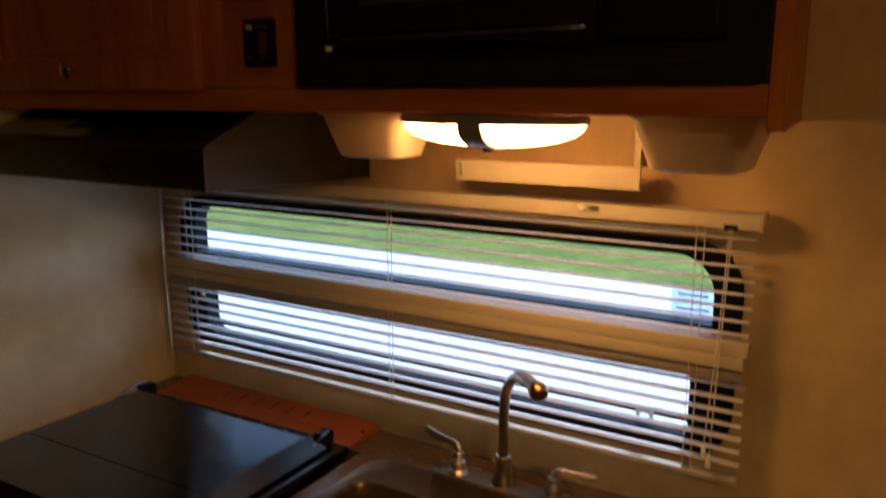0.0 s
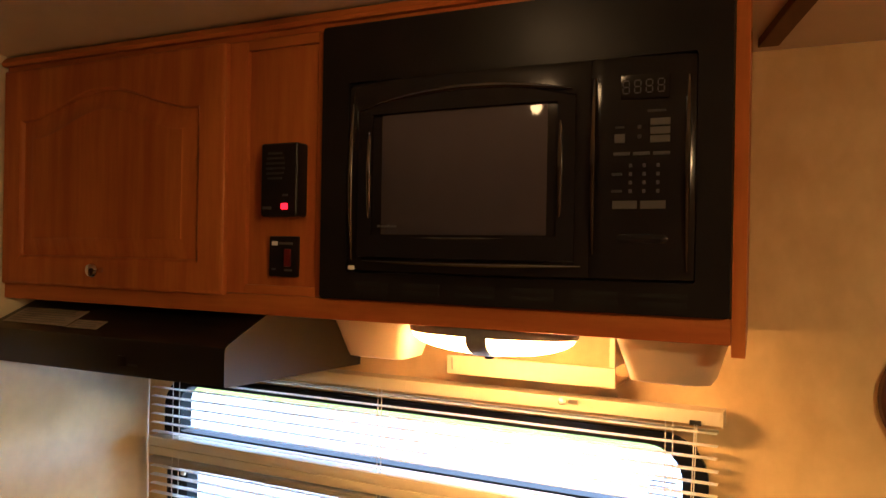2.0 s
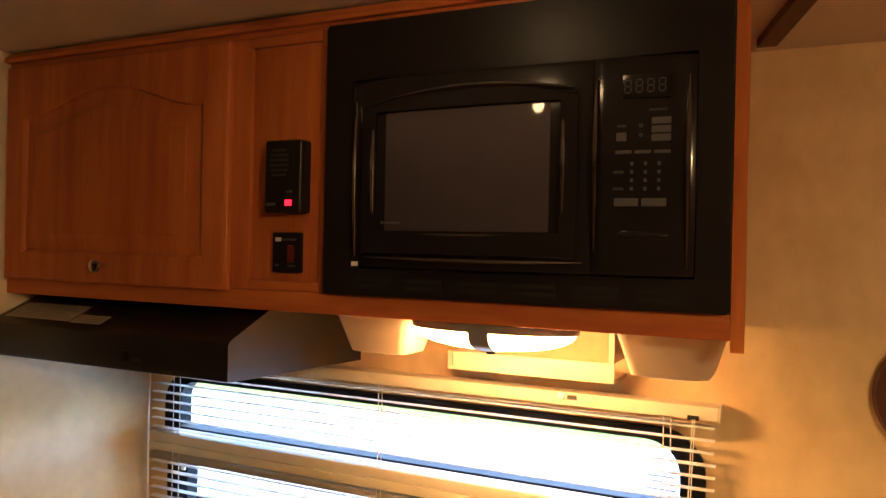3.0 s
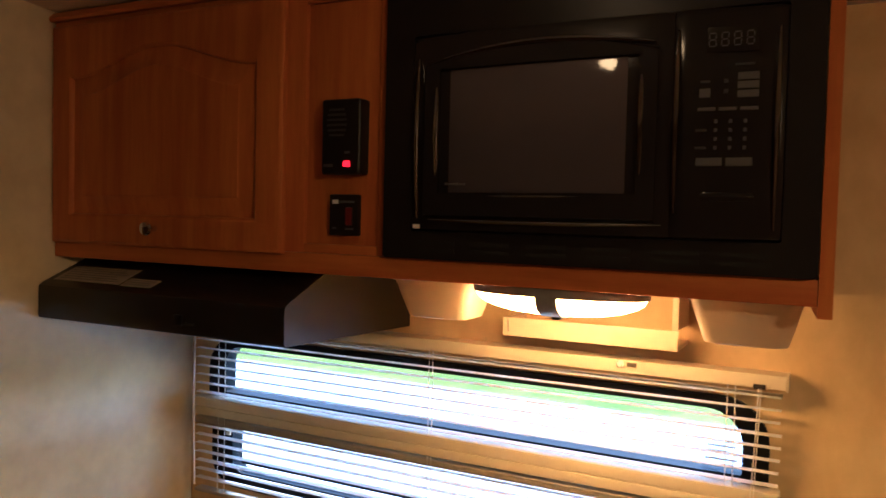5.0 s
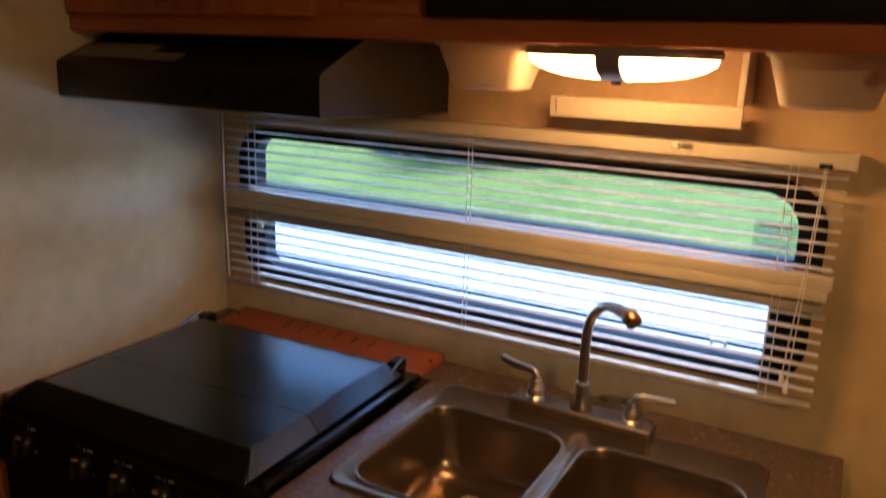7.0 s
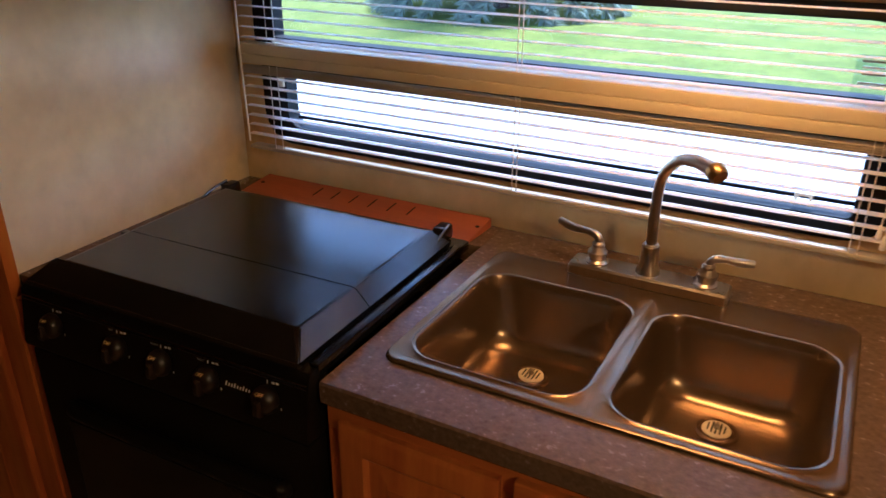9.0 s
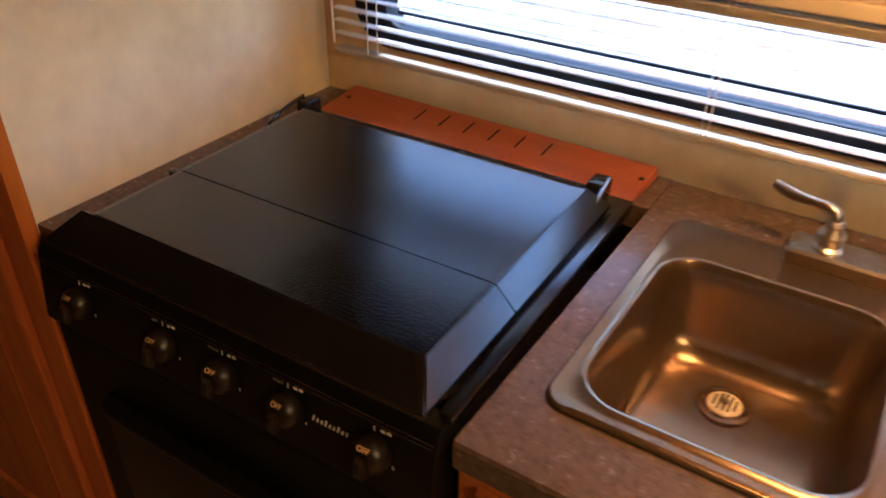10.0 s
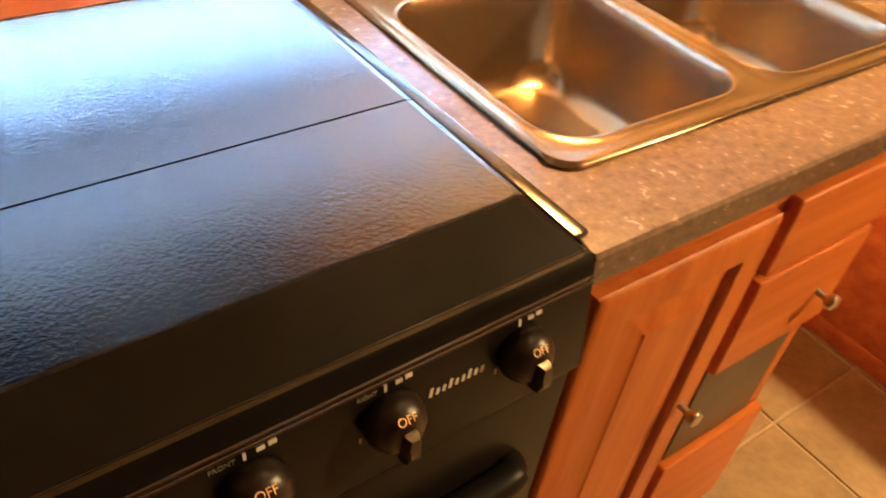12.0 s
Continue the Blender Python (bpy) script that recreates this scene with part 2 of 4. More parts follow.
def tube(path, radius, n=12):
    """A round bar along points; radius is one number or one for each point."""
    rad = [radius] * len(path) if not hasattr(radius, "__len__") else radius
    ps = [Vector(p) for p in path]
    rings, up = [], None
    for i, p in enumerate(ps):
        d = (ps[min(i + 1, len(ps) - 1)] - ps[max(i - 1, 0)]).normalized()
        if up is None:
            up = d.orthogonal().normalized()
        up = (up - d * up.dot(d)).normalized()
        side = d.cross(up)
        rings.append([p + rad[i] * (math.cos(2 * math.pi * k / n) * up + math.sin(2 * math.pi * k / n) * side) for k in range(n)])
    return loft(rings)


def lathe(profile, at, axis=(0, 0, 1), n=20):
    """Turns (radius, height) pairs about an axis through a point."""
    z = Vector(axis).normalized()
    x = z.orthogonal().normalized()
    y = z.cross(x)
    at = Vector(at)
    return loft([[at + z * h + r * (math.cos(2 * math.pi * k / n) * x + math.sin(2 * math.pi * k / n) * y) for k in range(n)] for r, h in profile])


def sheet_with_hole(outer, hole, y0, y1):
    """A slab in the xz plane from y0 to y1 with a hole; outer and hole are point lists of equal count."""
    rings = [[(x, y0, z) for x, z in hole], [(x, y0, z) for x, z in outer], [(x, y1, z) for x, z in outer], [(x, y1, z) for x, z in hole]]
    rings.append(rings[0])
    b = loft(rings, cap=(False, False))
    bmesh.ops.remove_doubles(b, verts=b.verts, dist=1e-6)
    bmesh.ops.recalc_face_normals(b, faces=b.faces)
    return b


def smooth_path(points, n=8):
    """A Catmull-Rom curve through points."""
    ps = [Vector(p) for p in points]
    ps = [2 * ps[0] - ps[1]] + ps + [2 * ps[-1] - ps[-2]]
    out = []
    for a, b, c, d in zip(ps, ps[1:], ps[2:], ps[3:]):
        for i in range(n):
            t = i / n
            out.append(0.5 * (2 * b + (c - a) * t + (2 * a - 5 * b + 4 * c - d) * t * t + (3 * b - a - 3 * c + d) * t ** 3))
    out.append(ps[-2])
    return out


def words(text, size, m, material, parent, name="lettering"):
    """Flat raised letters in the built-in font, as a mesh, at the pose m."""
    cu = bpy.data.curves.new("tmp_text", "FONT")
    cu.body, cu.size, cu.align_x, cu.align_y, cu.extrude = text, size, "CENTER", "CENTER", 0.0003
    ob = new("tmp_text", cu)
    me = bpy.data.meshes.new_from_object(ob.evaluated_get(bpy.context.evaluated_depsgraph_get()))
    bpy.data.objects.remove(ob)
    bpy.data.curves.remove(cu)
    b = bmesh.new()
    b.from_mesh(me)
    bpy.data.meshes.remove(me)
    bmesh.ops.transform(b, matrix=m, verts=b.verts)
    return part(name, b, material, parent, smooth=False)


def slab(name, x0, x1, y0, y1, z0, z1, material, label, bevel=0.0):
    ob = part(name, box(x0, x1, y0, y1, z0, z1, bevel), material, None, smooth=False)
    return tagged(ob, label, "", "", "structure")


# ---- the large structure ----
ROOM_E, ROOM_S = 3.3, -2.4
WIN = (0.06, 1.345, 1.04, 1.378)


def wall_along_x(name, x0, x1, z0, z1, hole, y0, y1, label):
    hx0, hx1, hz0, hz1 = hole
    b = sheet_with_hole([(x1, z1), (x0, z1), (x0, z0), (x1, z0)], [(hx1, hz1), (hx0, hz1), (hx0, hz0), (hx1, hz0)], y0, y1)
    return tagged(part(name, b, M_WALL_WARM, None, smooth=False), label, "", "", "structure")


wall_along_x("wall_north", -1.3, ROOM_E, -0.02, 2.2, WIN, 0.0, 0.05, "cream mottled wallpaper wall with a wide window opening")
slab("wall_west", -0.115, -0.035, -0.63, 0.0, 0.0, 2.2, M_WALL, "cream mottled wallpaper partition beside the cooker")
slab("wall_south", -1.3, ROOM_E, ROOM_S - 0.05, ROOM_S, -0.02, 2.2, M_PANELWALL, "plain brown panelled wall opposite the window")
slab("wall_east", ROOM_E, ROOM_E + 0.05, ROOM_S - 0.05, 0.05, -0.02, 2.2, M_PANELWALL, "plain brown panelled end wall")
slab("wall_far_west", -1.35, -1.3, ROOM_S - 0.05, 0.05, -0.02, 2.2, M_PANELWALL, "plain brown panelled wall past the partition")

# a gently crowned ceiling
cb = bmesh.new()
prof = []
for i in range(25):
    y = 0.02 + (ROOM_S - 0.04) * i / 24
    prof.append((y, 2.092 + 0.075 * math.sin(math.pi * min(1, max(0, -y / 2.4)))))
low = [[cb.verts.new((x, y, z)) for y, z in prof] for x in (-1.32, ROOM_E + 0.02)]
top = [[cb.verts.new((x, y, 2.26)) for y, z in prof] for x in (-1.32, ROOM_E + 0.02)]
for i in range(24):
    cb.faces.new((low[0][i], low[1][i], low[1][i + 1], low[0][i + 1]))
    cb.faces.new((top[0][i], top[0][i + 1], top[1][i + 1], top[1][i]))
for a, c in ((low[0], top[0]), (low[1], top[1])):
    for i in range(24):
        cb.faces.new((a[i], a[i + 1], c[i + 1], c[i]))
for i in (0, 24):
    cb.faces.new((low[0][i], low[1][i], top[1][i], top[0][i]))
bmesh.ops.recalc_face_normals(cb, faces=cb.faces)
tagged(part("ceiling", cb, M_CEIL), "off-white textured ceiling panel", "", "", "structure")


def ceil_z(y):
    return 2.092 + 0.075 * math.sin(math.pi * min(1, max(0, -y / 2.4)))


# dark strip across the ceiling, following its crown
rings = []
for i in range(13):
    f = i / 12
    x, y = 1.458 + 0.44 * f, -0.07 - 1.28 * f
    z = ceil_z(y)
    rings.append([(x - 0.016, y, z - 0.016), (x + 0.016, y, z - 0.016), (x + 0.016, y, z - 0.001), (x - 0.016, y, z - 0.001)])
tagged(part("trim_ceiling", loft(rings), M_WOOD_DARK, None, smooth=False), "dark brown wooden strip across the ceiling", "", "", "structure")
# outside
slab_g = part("ground", box(-220, 220, -160, 400, -1.2, -0.85, 0), M_GRASS, None, smooth=False)
tagged(slab_g, "mown green lawn reaching far out", "", "", "structure")
drive = box(-60, 60, 0.9, 8.75, -0.9, -0.835, 0)
drv = part("driveway", drive, M_GRAVEL, None, smooth=False)
tagged(drv, "bright pale gravel driveway beside the lawn", "", "", "structure")


# ---- window and blind ----
def window_north():
    w = thing("window_1", (0.7, 0.0, 1.018), "wide black-framed window with rounded corners, two stacked panes", "", "", "structure")
    ox0, ox1, oz0, oz1 = 0.036, 1.367, 1.018, 1.4
    ux0, ux1, uz0, uz1 = 0.09, 1.322, 1.259, 1.376
    lx0, lx1, lz0, lz1 = 0.116, 1.292, 1.058, 1.187
    zm = 1.222
    # black frame: an upper and a lower half butted at the middle bar
    up_o = rrect(ox0, ox1, zm, oz1, 0.0, 8, (0.085, 0.085, 0.001, 0.001))
    up_i = rrect(ux0, ux1, uz0, uz1, 0.0, 8, (0.065, 0.045, 0.004, 0.004))
    lo_o = rrect(ox0 + 0.012, ox1 - 0.004, oz0, zm - 0.0005, 0.0, 8, (0.001, 0.001, 0.075, 0.085))
    lo_i = rrect(lx0, lx1, lz0, lz1, 0.0, 8, (0.004, 0.004, 0.035, 0.012))
    part("window_frame", sheet_with_hole(up_o, up_i, -0.012, 0.026), M_FRAME, w)
    part("window_frame", sheet_with_hole(lo_o, lo_i, -0.012, 0.026), M_FRAME, w)
    for (x0, x1, z0, z1, y) in ((ux0 - 0.004, ux1 + 0.004, uz0 - 0.004, uz1 + 0.004, 0.0165), (lx0 - 0.004, lx1 + 0.004, lz0 - 0.004, lz1 + 0.004, 0.0205)):
        p = part("pane", box(x0, x1, y, y + 0.003, z0, z1, 0), M_GLASS, w, smooth=False)
        p.visible_shadow = False
    # dark seal across the lower pane and its pale sill
    part("seal", box(lx0 + 0.01, lx1, 0.010, 0.016, 1.074, 1.081, 0.001), M_FRAME, w)
    part("sill", box(ux0, ux1, -0.02, -0.0125, uz0 - 0.016, uz0 - 0.006, 0.002), M_BLIND, w, "pale ledge under the upper pane")
    latch = bmesh.new()
    for x in (1.198, 1.222):
        box(x, x + 0.006, -0.002, 0.012, 1.064, 1.084, 0.002, 2, latch)
    box(1.198, 1.228, -0.002, 0.01, 1.081, 1.087, 0.002, 2, latch)
    part("latch", latch, M_CREAM, w, "small white latch clip")
    part("latch", box(0.1, 0.114, -0.02, -0.0125, 1.15, 1.18, 0.004), M_CREAM, w, "small white latch clip")
    st = part("sticker", box(1.247, 1.32, 0.013, 0.0145, 1.261, 1.322, 0), M_STICKER, w, "pale blue sticker with unreadable print", smooth=False)
    for k, (x, z, wd) in enumerate(((1.283, 1.312, 0.055), (1.283, 1.302, 0.05), (1.276, 1.292, 0.036), (1.283, 1.277, 0.056))):
        part("print_bar", box(x - wd / 2, x + wd / 2, 0.0118, 0.0126, z - 0.0018, z + 0.0018, 0), M_PRINT if k % 2 else M_INK, st, smooth=False)


window_north()


def slat_mesh(x0, x1, y0, y1, z, tilt=0.0, crown=0.0022, bm=None):
    """One thin, slightly arched slat."""
    n = 5
    rings = []
    for x in (x0, x1):
        up, dn = [], []
        for i in range(n):
            f = i / (n - 1)
            y = y0 + (y1 - y0) * f
            h = z + crown * (1 - (2 * f - 1) ** 2) + tilt * (f - 0.5)
            up.append((x, y, h + 0.0004))
            dn.append((x, y, h - 0.0004))
        rings.append(up + dn[::-1])
    b = loft(rings)
    return b if bm is None else join(bm, b)


def blind():
    b = thing("venetian_blind", (0.705, -0.04, 1.0), "cream horizontal slat blind half lowered over the window, slats open", "window blind")
    x0, x1 = 0.026, 1.388
    sy0, sy1 = -0.0525, -0.0305
    # head rail with an open channel look: front, top, end cap notch
    hr = box(x0, x1 + 0.004, -0.064, -0.06, 1.433, 1.457, 0.001)
    box(x0, x1 + 0.004, -0.0595, -0.02, 1.453, 1.457, 0.001, 1, hr)
    box(x0, x1 + 0.004, -0.0195, -0.016, 1.433, 1.457, 0.001, 1, hr)
    part("head_rail", hr, M_CREAM, b)
    part("end_cap", box(x1 + 0.0045, x1 + 0.008, -0.064, -0.016, 1.43, 1.458, 0.001), M_CREAM, b)
    part("bracket", box(1.34, 1.36, -0.066, -0.0645, 1.431, 1.44, 0.0005), M_HOLE, b)
    part("valance_clip", lathe([(0.0, 0), (0.007, 0.0005), (0.008, 0.004), (0.005, 0.007), (0, 0.0078)], (1.108, -0.0645, 1.45), (0, -1, 0), 12), M_CORD, b, "small white clip on the head rail")
    part("valance_clip", box(1.12, 1.138, -0.067, -0.0645, 1.4535, 1.446, 0.0005), M_NICKEL, b)
    rnd = random.Random(4)
    for i in range(8):
        z = 1.415 - 0.0222 * i
        if z < 1.257:
            break
        part("slat", slat_mesh(x0 + 0.004, x1 - 0.002 + rnd.uniform(-0.002, 0.002), sy0, sy1, z, -0.0012 + rnd.uniform(-0.001, 0.001)), M_SLAT, b)
    # two flat rails in the middle, the gathered slats under them
    part("top_slat", slat_mesh(x0 + 0.004, x1 - 0.002, -0.056, -0.026, 1.4195, -0.012, 0.002), M_CREAM, b)
    part("rail", box(x0, x1, -0.058, -0.024, 1.2265, 1.25, 0.003), M_RAIL_LIT, b, "flat cream rail lit from above")
    part("rail", box(x0, x1 - 0.006, -0.06, -0.026, 1.2055, 1.226, 0.003), M_RAIL_LIT, b, "flat cream rail lit from above")
    z = 1.1845
    # gathered slats take the darkened cream, their shade is in the colour
    for i in range(4):
        part("gathered_slat", slat_mesh(x0 + rnd.uniform(0, 0.003), x1 - 0.012 + rnd.uniform(-0.002, 0.002), -0.0575, -0.0295, z, 0.001, 0.0018), M_RAIL_SHADED, b)
        z += 0.0038
    for i in range(8):
        z = 1.173 - 0.0222 * i
        if z < 1.024:
            break
        part("slat", slat_mesh(x0 + 0.004, x1 - 0.004 + rnd.uniform(-0.002, 0.002), sy0, sy1, z, -0.0012 + rnd.uniform(-0.001, 0.001)), M_SLAT, b)
    # bottom rail in the same cream darkened for shade
    part("bottom_rail", box(x0 + 0.003, x1 - 0.004, -0.054, -0.028, 1.006, 1.015, 0.003), M_RAIL_SHADED, b)
    for x in (0.107, 0.128, 0.697, 0.706, 1.297, 1.31):
        part("ladder_cord", tube([(x, -0.0545, 1.433), (x + 0.0008, -0.0548, 1.2), (x, -0.0545, 1.015)], 0.0009, 6), M_CORD, b)
    part("wand", tube(smooth_path([(0.043, -0.07, 1.437), (0.042, -0.072, 1.25), (0.046, -0.071, 1.03)], 4), 0.0022, 8), M_CORD, b, "thin clear tilt wand")
    for k, (xa, xb, zb) in enumerate(((1.349, 1.333, 1.077), (1.353, 1.342, 1.06))):
        part("pull_cord", tube(smooth_path([(xa, -0.068, 1.433), (xa - 0.004, -0.069, 1.3), (xb, -0.069, zb)], 6), 0.0009, 6), M_CORD, b)
        part("tassel", lathe([(0.0015, 0), (0.003, -0.002), (0.005, -0.022), (0.004, -0.024), (0, -0.024)], (xb, -0.069, zb), (0, 0, 1), 10), M_CORD, b)


blind()


# ---- overhead cabinet ----
FACE = -0.403
CAB_B, CAB_T = 1.612, 2.126


def raised_door(x0, x1, z0, z1, y, parent, arch=0.0, name="door", material=None, stile=0.06):
    """A cabinet door, its front at y facing -y: slab, recessed groove and a raised field with an arched top."""
    material = material or M_WOOD_V
    n = 24

    def outline(inset, rise):
        a, b, c, d = x0 + inset, x1 - inset, z0 + inset, z1 - inset
        pts = [(a, c), (b, c)]
        for i in range(n + 1):
            f = i / n
            drop = rise * (1 - math.sin(math.pi * f) ** 2) if rise else 0
            pts.append((b + (a - b) * f, d - drop))
        return pts

    rings = []
    th = 0.016
    rings.append([(x, y + th, z) for x, z in outline(0.0, 0)])
    rings.append([(x, y + 0.006, z) for x, z in outline(0.0, 0)])
    rings.append([(x, y + 0.002, z) for x, z in outline(0.003, 0)])
    rings.append([(x, y, z) for x, z in outline(0.008, 0)])
    rings.append([(x, y, z) for x, z in outline(stile - 0.006, arch)])
    rings.append([(x, y + 0.003, z) for x, z in outline(stile - 0.002, arch)])
    rings.append([(x, y + 0.009, z) for x, z in outline(stile, arch)])
    rings.append([(x, y + 0.009, z) for x, z in outline(stile + 0.005, arch)])
    rings.append([(x, y + 0.003, z) for x, z in outline(stile + 0.034, arch)])
    rings.append([(x, y + 0.0005, z) for x, z in outline(stile + 0.037, arch)])
    return part(name, loft(rings), material, parent, "honey-brown raised-panel wooden door")


def knob(x, y, z, parent, r=0.014, axis=(0, -1, 0), material=None):
    return part("knob", lathe([(0.006, 0), (0.005, 0.004), (0.0045, 0.012), (r * 0.8, 0.017), (r, 0.022), (r * 0.85, 0.027), (r * 0.4, 0.029), (0, 0.0295)], (x, y, z), axis, 18), material or M_NICKEL, parent, "small round metal knob")


def overhead_cabinet():
    c = thing("overhead_cabinet", (0.71, 0.0, CAB_B), "honey-brown wooden overhead cabinet with an arched raised-panel door", "cabinet")
    x0 = -0.034
    part("body", box(x0 + 0.002, 0.79, -0.382, -0.002, CAB_B + 0.001, CAB_T, 0.001), M_WOOD_H, c)
    part("bottom_panel", box(0.7905, 1.409, -0.382, -0.002, CAB_B + 0.001, CAB_B + 0.03, 0.001), M_WOOD_H, c)
    part("top_panel", box(0.7905, 1.409, -0.382, -0.002, 2.098, CAB_T, 0.001), M_WOOD_H, c)
    # the end panel leans in towards the wall
    end = [(1.4395, FACE), (1.457, FACE), (1.428, -0.002), (1.41, -0.002)]
    part("side_panel", loft([[(px, py, z) for px, py in end] for z in (1.597, CAB_T)]), M_WOOD_V, c, smooth=False)
    # face frame
    part("bottom_rail", box(x0, 1.439, FACE, -0.3825, CAB_B, 1.6475, 0.002), M_WOOD_H, c)
    part("top_rail", box(x0, 1.439, FACE, -0.3825, 2.096, CAB_T, 0.002), M_WOOD_H, c)
    for xa, xb in ((x0, 0.0), (0.572, 0.626), (0.778, 0.796)):
        part("stile", box(xa, xb, FACE, -0.3825, 1.648, 2.0955, 0.002), M_WOOD_V, c)
    part("recessed_panel", box(0.6265, 0.7775, FACE + 0.008, -0.3825, 1.648, 2.0955, 0.001), M_WOOD_V, c)
    for z0, z1 in ((1.648, 1.664), (2.078, 2.0955)):
        part("rail", box(0.6265, 0.7775, FACE, FACE + 0.0075, z0, z1, 0.001), M_WOOD_H, c)
    crown = [(0.0, 0.0), (0.0, -0.012), (0.006, -0.016), (0.012, -0.012), (0.02, -0.004), (0.02, 0.0)]
    part("crown_trim", loft([[(x, FACE + dy, 2.106 + dz) for dz, dy in crown] for x in (x0, 1.457)]), M_WOOD_H, c)
    d = raised_door(x0 + 0.01, 0.586, 1.644, 2.094, FACE - 0.0165, c, arch=0.05, stile=0.062)
    knob(0.282, FACE - 0.0165, 1.68, d, 0.014, material=M_CHROME)
    return c


overhead_cabinet()


def microwave():
    m = thing("microwave", (1.105, -0.4, 1.64), "built-in black microwave oven with a trim frame and keypad", "microwave")
    y = FACE
    x0, x1, z0, z1 = 0.7865, 1.428, 1.6395, 2.087
    ix0, ix1, iz0, iz1 = 0.838, 1.384, 1.684, 1.992
    part("body", box(0.83, 1.39, -0.37, -0.03, 1.66, 2.02, 0.002), M_SATIN, m)
    trim = sheet_with_hole(rrect(x0, x1, z0, z1, 0.006, 3), rrect(ix0, ix1, iz0, iz1, 0.004, 3), y - 0.014, y + 0.02)
    part("trim_frame", trim, M_SATIN, m)
    for k in range(6):
        cx = 0.885 + 0.0915 * k
        for j in range(2):
            part("vent_slot", box(cx - 0.032, cx + 0.032, y - 0.0148, y - 0.0138, 1.651 + 0.012 * j, 1.657 + 0.012 * j, 0), M_HOLE, m, smooth=False)

    # bowed front: door and control side share the same curve
    def bow(x):
        f = (x - ix0) / (ix1 - ix0)
        return y - 0.016 - 0.016 * math.sin(math.pi * f) ** 0.7

    def curved(a, b, c, d, depth, lift, r=0.006, n=14):
        rings = []
        for i in range(n + 1):
            x = a + (b - a) * i / n
            e = 0.004 * (1 if i in (0, n) else 0)
            yy = bow(x) - lift + e
            back = bow(x) + depth
            rings.append([(x, back, c), (x, yy + r, c), (x, yy + r * 0.3, c + r * 0.3), (x, yy, c + r), (x, yy, d - r), (x, yy + r * 0.3, d - r * 0.3), (x, yy + r, d), (x, back, d)])
        return loft(rings)

    door = part("door", curved(ix0 + 0.001, 1.244, iz0 + 0.001, iz1 - 0.001, 0.02, 0.0, 0.01), M_BLACK, m, "glossy black door")
    # raised rim round the door's glass, arched at the top
    out_r, in_r = [], []
    n = 22
    for i in range(n + 1):
        f = i / n
        x = 0.866 + (1.225 - 0.866) * f
        out_r.append((x, 1.943 + 0.026 * math.sin(math.pi * f)))
    for i in range(n + 1):
        f = 1 - i / n
        out_r.append((0.866 + (1.225 - 0.866) * f, 1.706))
    for x, z in out_r:
        in_r.append((min(1.2, max(0.893, x)), 1.934 if z > 1.8 else 1.744))
    rings = [[(x, bow(x) - 0.0005, z) for x, z in out_r], [(x, bow(x) - 0.006, z + (-0.004 if z > 1.8 else 0.004)) for x, z in out_r],
             [(x, bow(x) - 0.006, z) for x, z in in_r], [(x, bow(x) - 0.001, z) for x, z in in_r]]
    part("door_rim", loft(rings, cap=(False, False)), M_BLACK, door)
    part("window", curved(0.894, 1.199, 1.745, 1.933, 0.004, 0.0012, 0.001), M_MWGLASS, door, "dark smoked glass door window")
    for k in range(6):
        part("badge_bar", box(0.905 + 0.006 * k, 0.9095 + 0.006 * k, bow(0.92) - 0.0035, bow(0.92) - 0.0022, 1.7565, 1.7595 + 0.001 * (k % 3 == 0), 0), M_KEY, door, smooth=False)
    part("label_tab", box(0.846, 0.858, bow(0.853) - 0.0015, bow(0.853) - 0.0003, 1.688, 1.695, 0), M_PRINT, door, smooth=False)
    def bulged(xe, za, zb):
        """An upright moulded bead, proud at its middle."""
        fs = [i / 10 for i in range(11)]
        return tube([(xe, bow(xe) - 0.001 - 0.006 * math.sin(math.pi * f), za + (zb - za) * f) for f in fs], [0.0012 + 0.0026 * math.sin(math.pi * f) for f in fs], 10)

    for xe in (0.852, 0.888, 1.204):
        zs = (1.705, 1.76, 1.85, 1.93, 1.955) if xe < 0.87 else (1.742, 1.78, 1.84, 1.9, 1.936)
        part("edge_bead", bulged(xe, zs[0], zs[-1]), M_GLOSS, door)
    for ze, xa, xb in ((1.742, 0.896, 1.197), (1.703, 0.875, 1.235)):
        part("edge_bead", tube([(xa + (xb - xa) * i / 8, bow(xa + (xb - xa) * i / 8) - 0.003, ze - 0.002 * math.sin(math.pi * i / 8)) for i in range(9)], (0.001, 0.002, 0.003, 0.0035, 0.0035, 0.0035, 0.003, 0.002, 0.001), 8), M_GLOSS, door)
    part("arch_bead", tube([(0.9 + 0.032 * i, bow(0.9 + 0.032 * i) - 0.0045, 1.944 + 0.02 * math.sin(math.pi * (0.1 + 0.08 * i))) for i in range(11)], (0.001, 0.003, 0.004, 0.0045, 0.005, 0.005, 0.005, 0.0045, 0.004, 0.003, 0.001), 8), M_GLOSS, door)
    ctl = part("control_panel", curved(1.2445, ix1 - 0.001, iz0 + 0.001, iz1 - 0.001, 0.02, 0.0, 0.01), M_BLACK, m, "black keypad side with grey keys")
    # raised lip beside the door
    part("lip", bulged(1.25, 1.72, 1.962), M_GLOSS, ctl)

    part("edge_bead", bulged(1.374, 1.7, 1.96), M_GLOSS, ctl)

    def key(x, z, w, h, mtl=M_DIM, nm="key", th=0.0012):
        part(nm, box(x - w / 2, x + w / 2, bow(x) - 0.0008 - th, bow(x) - 0.0002, z - h / 2, z + h / 2, 0.0004, 1), mtl, ctl, smooth=False)

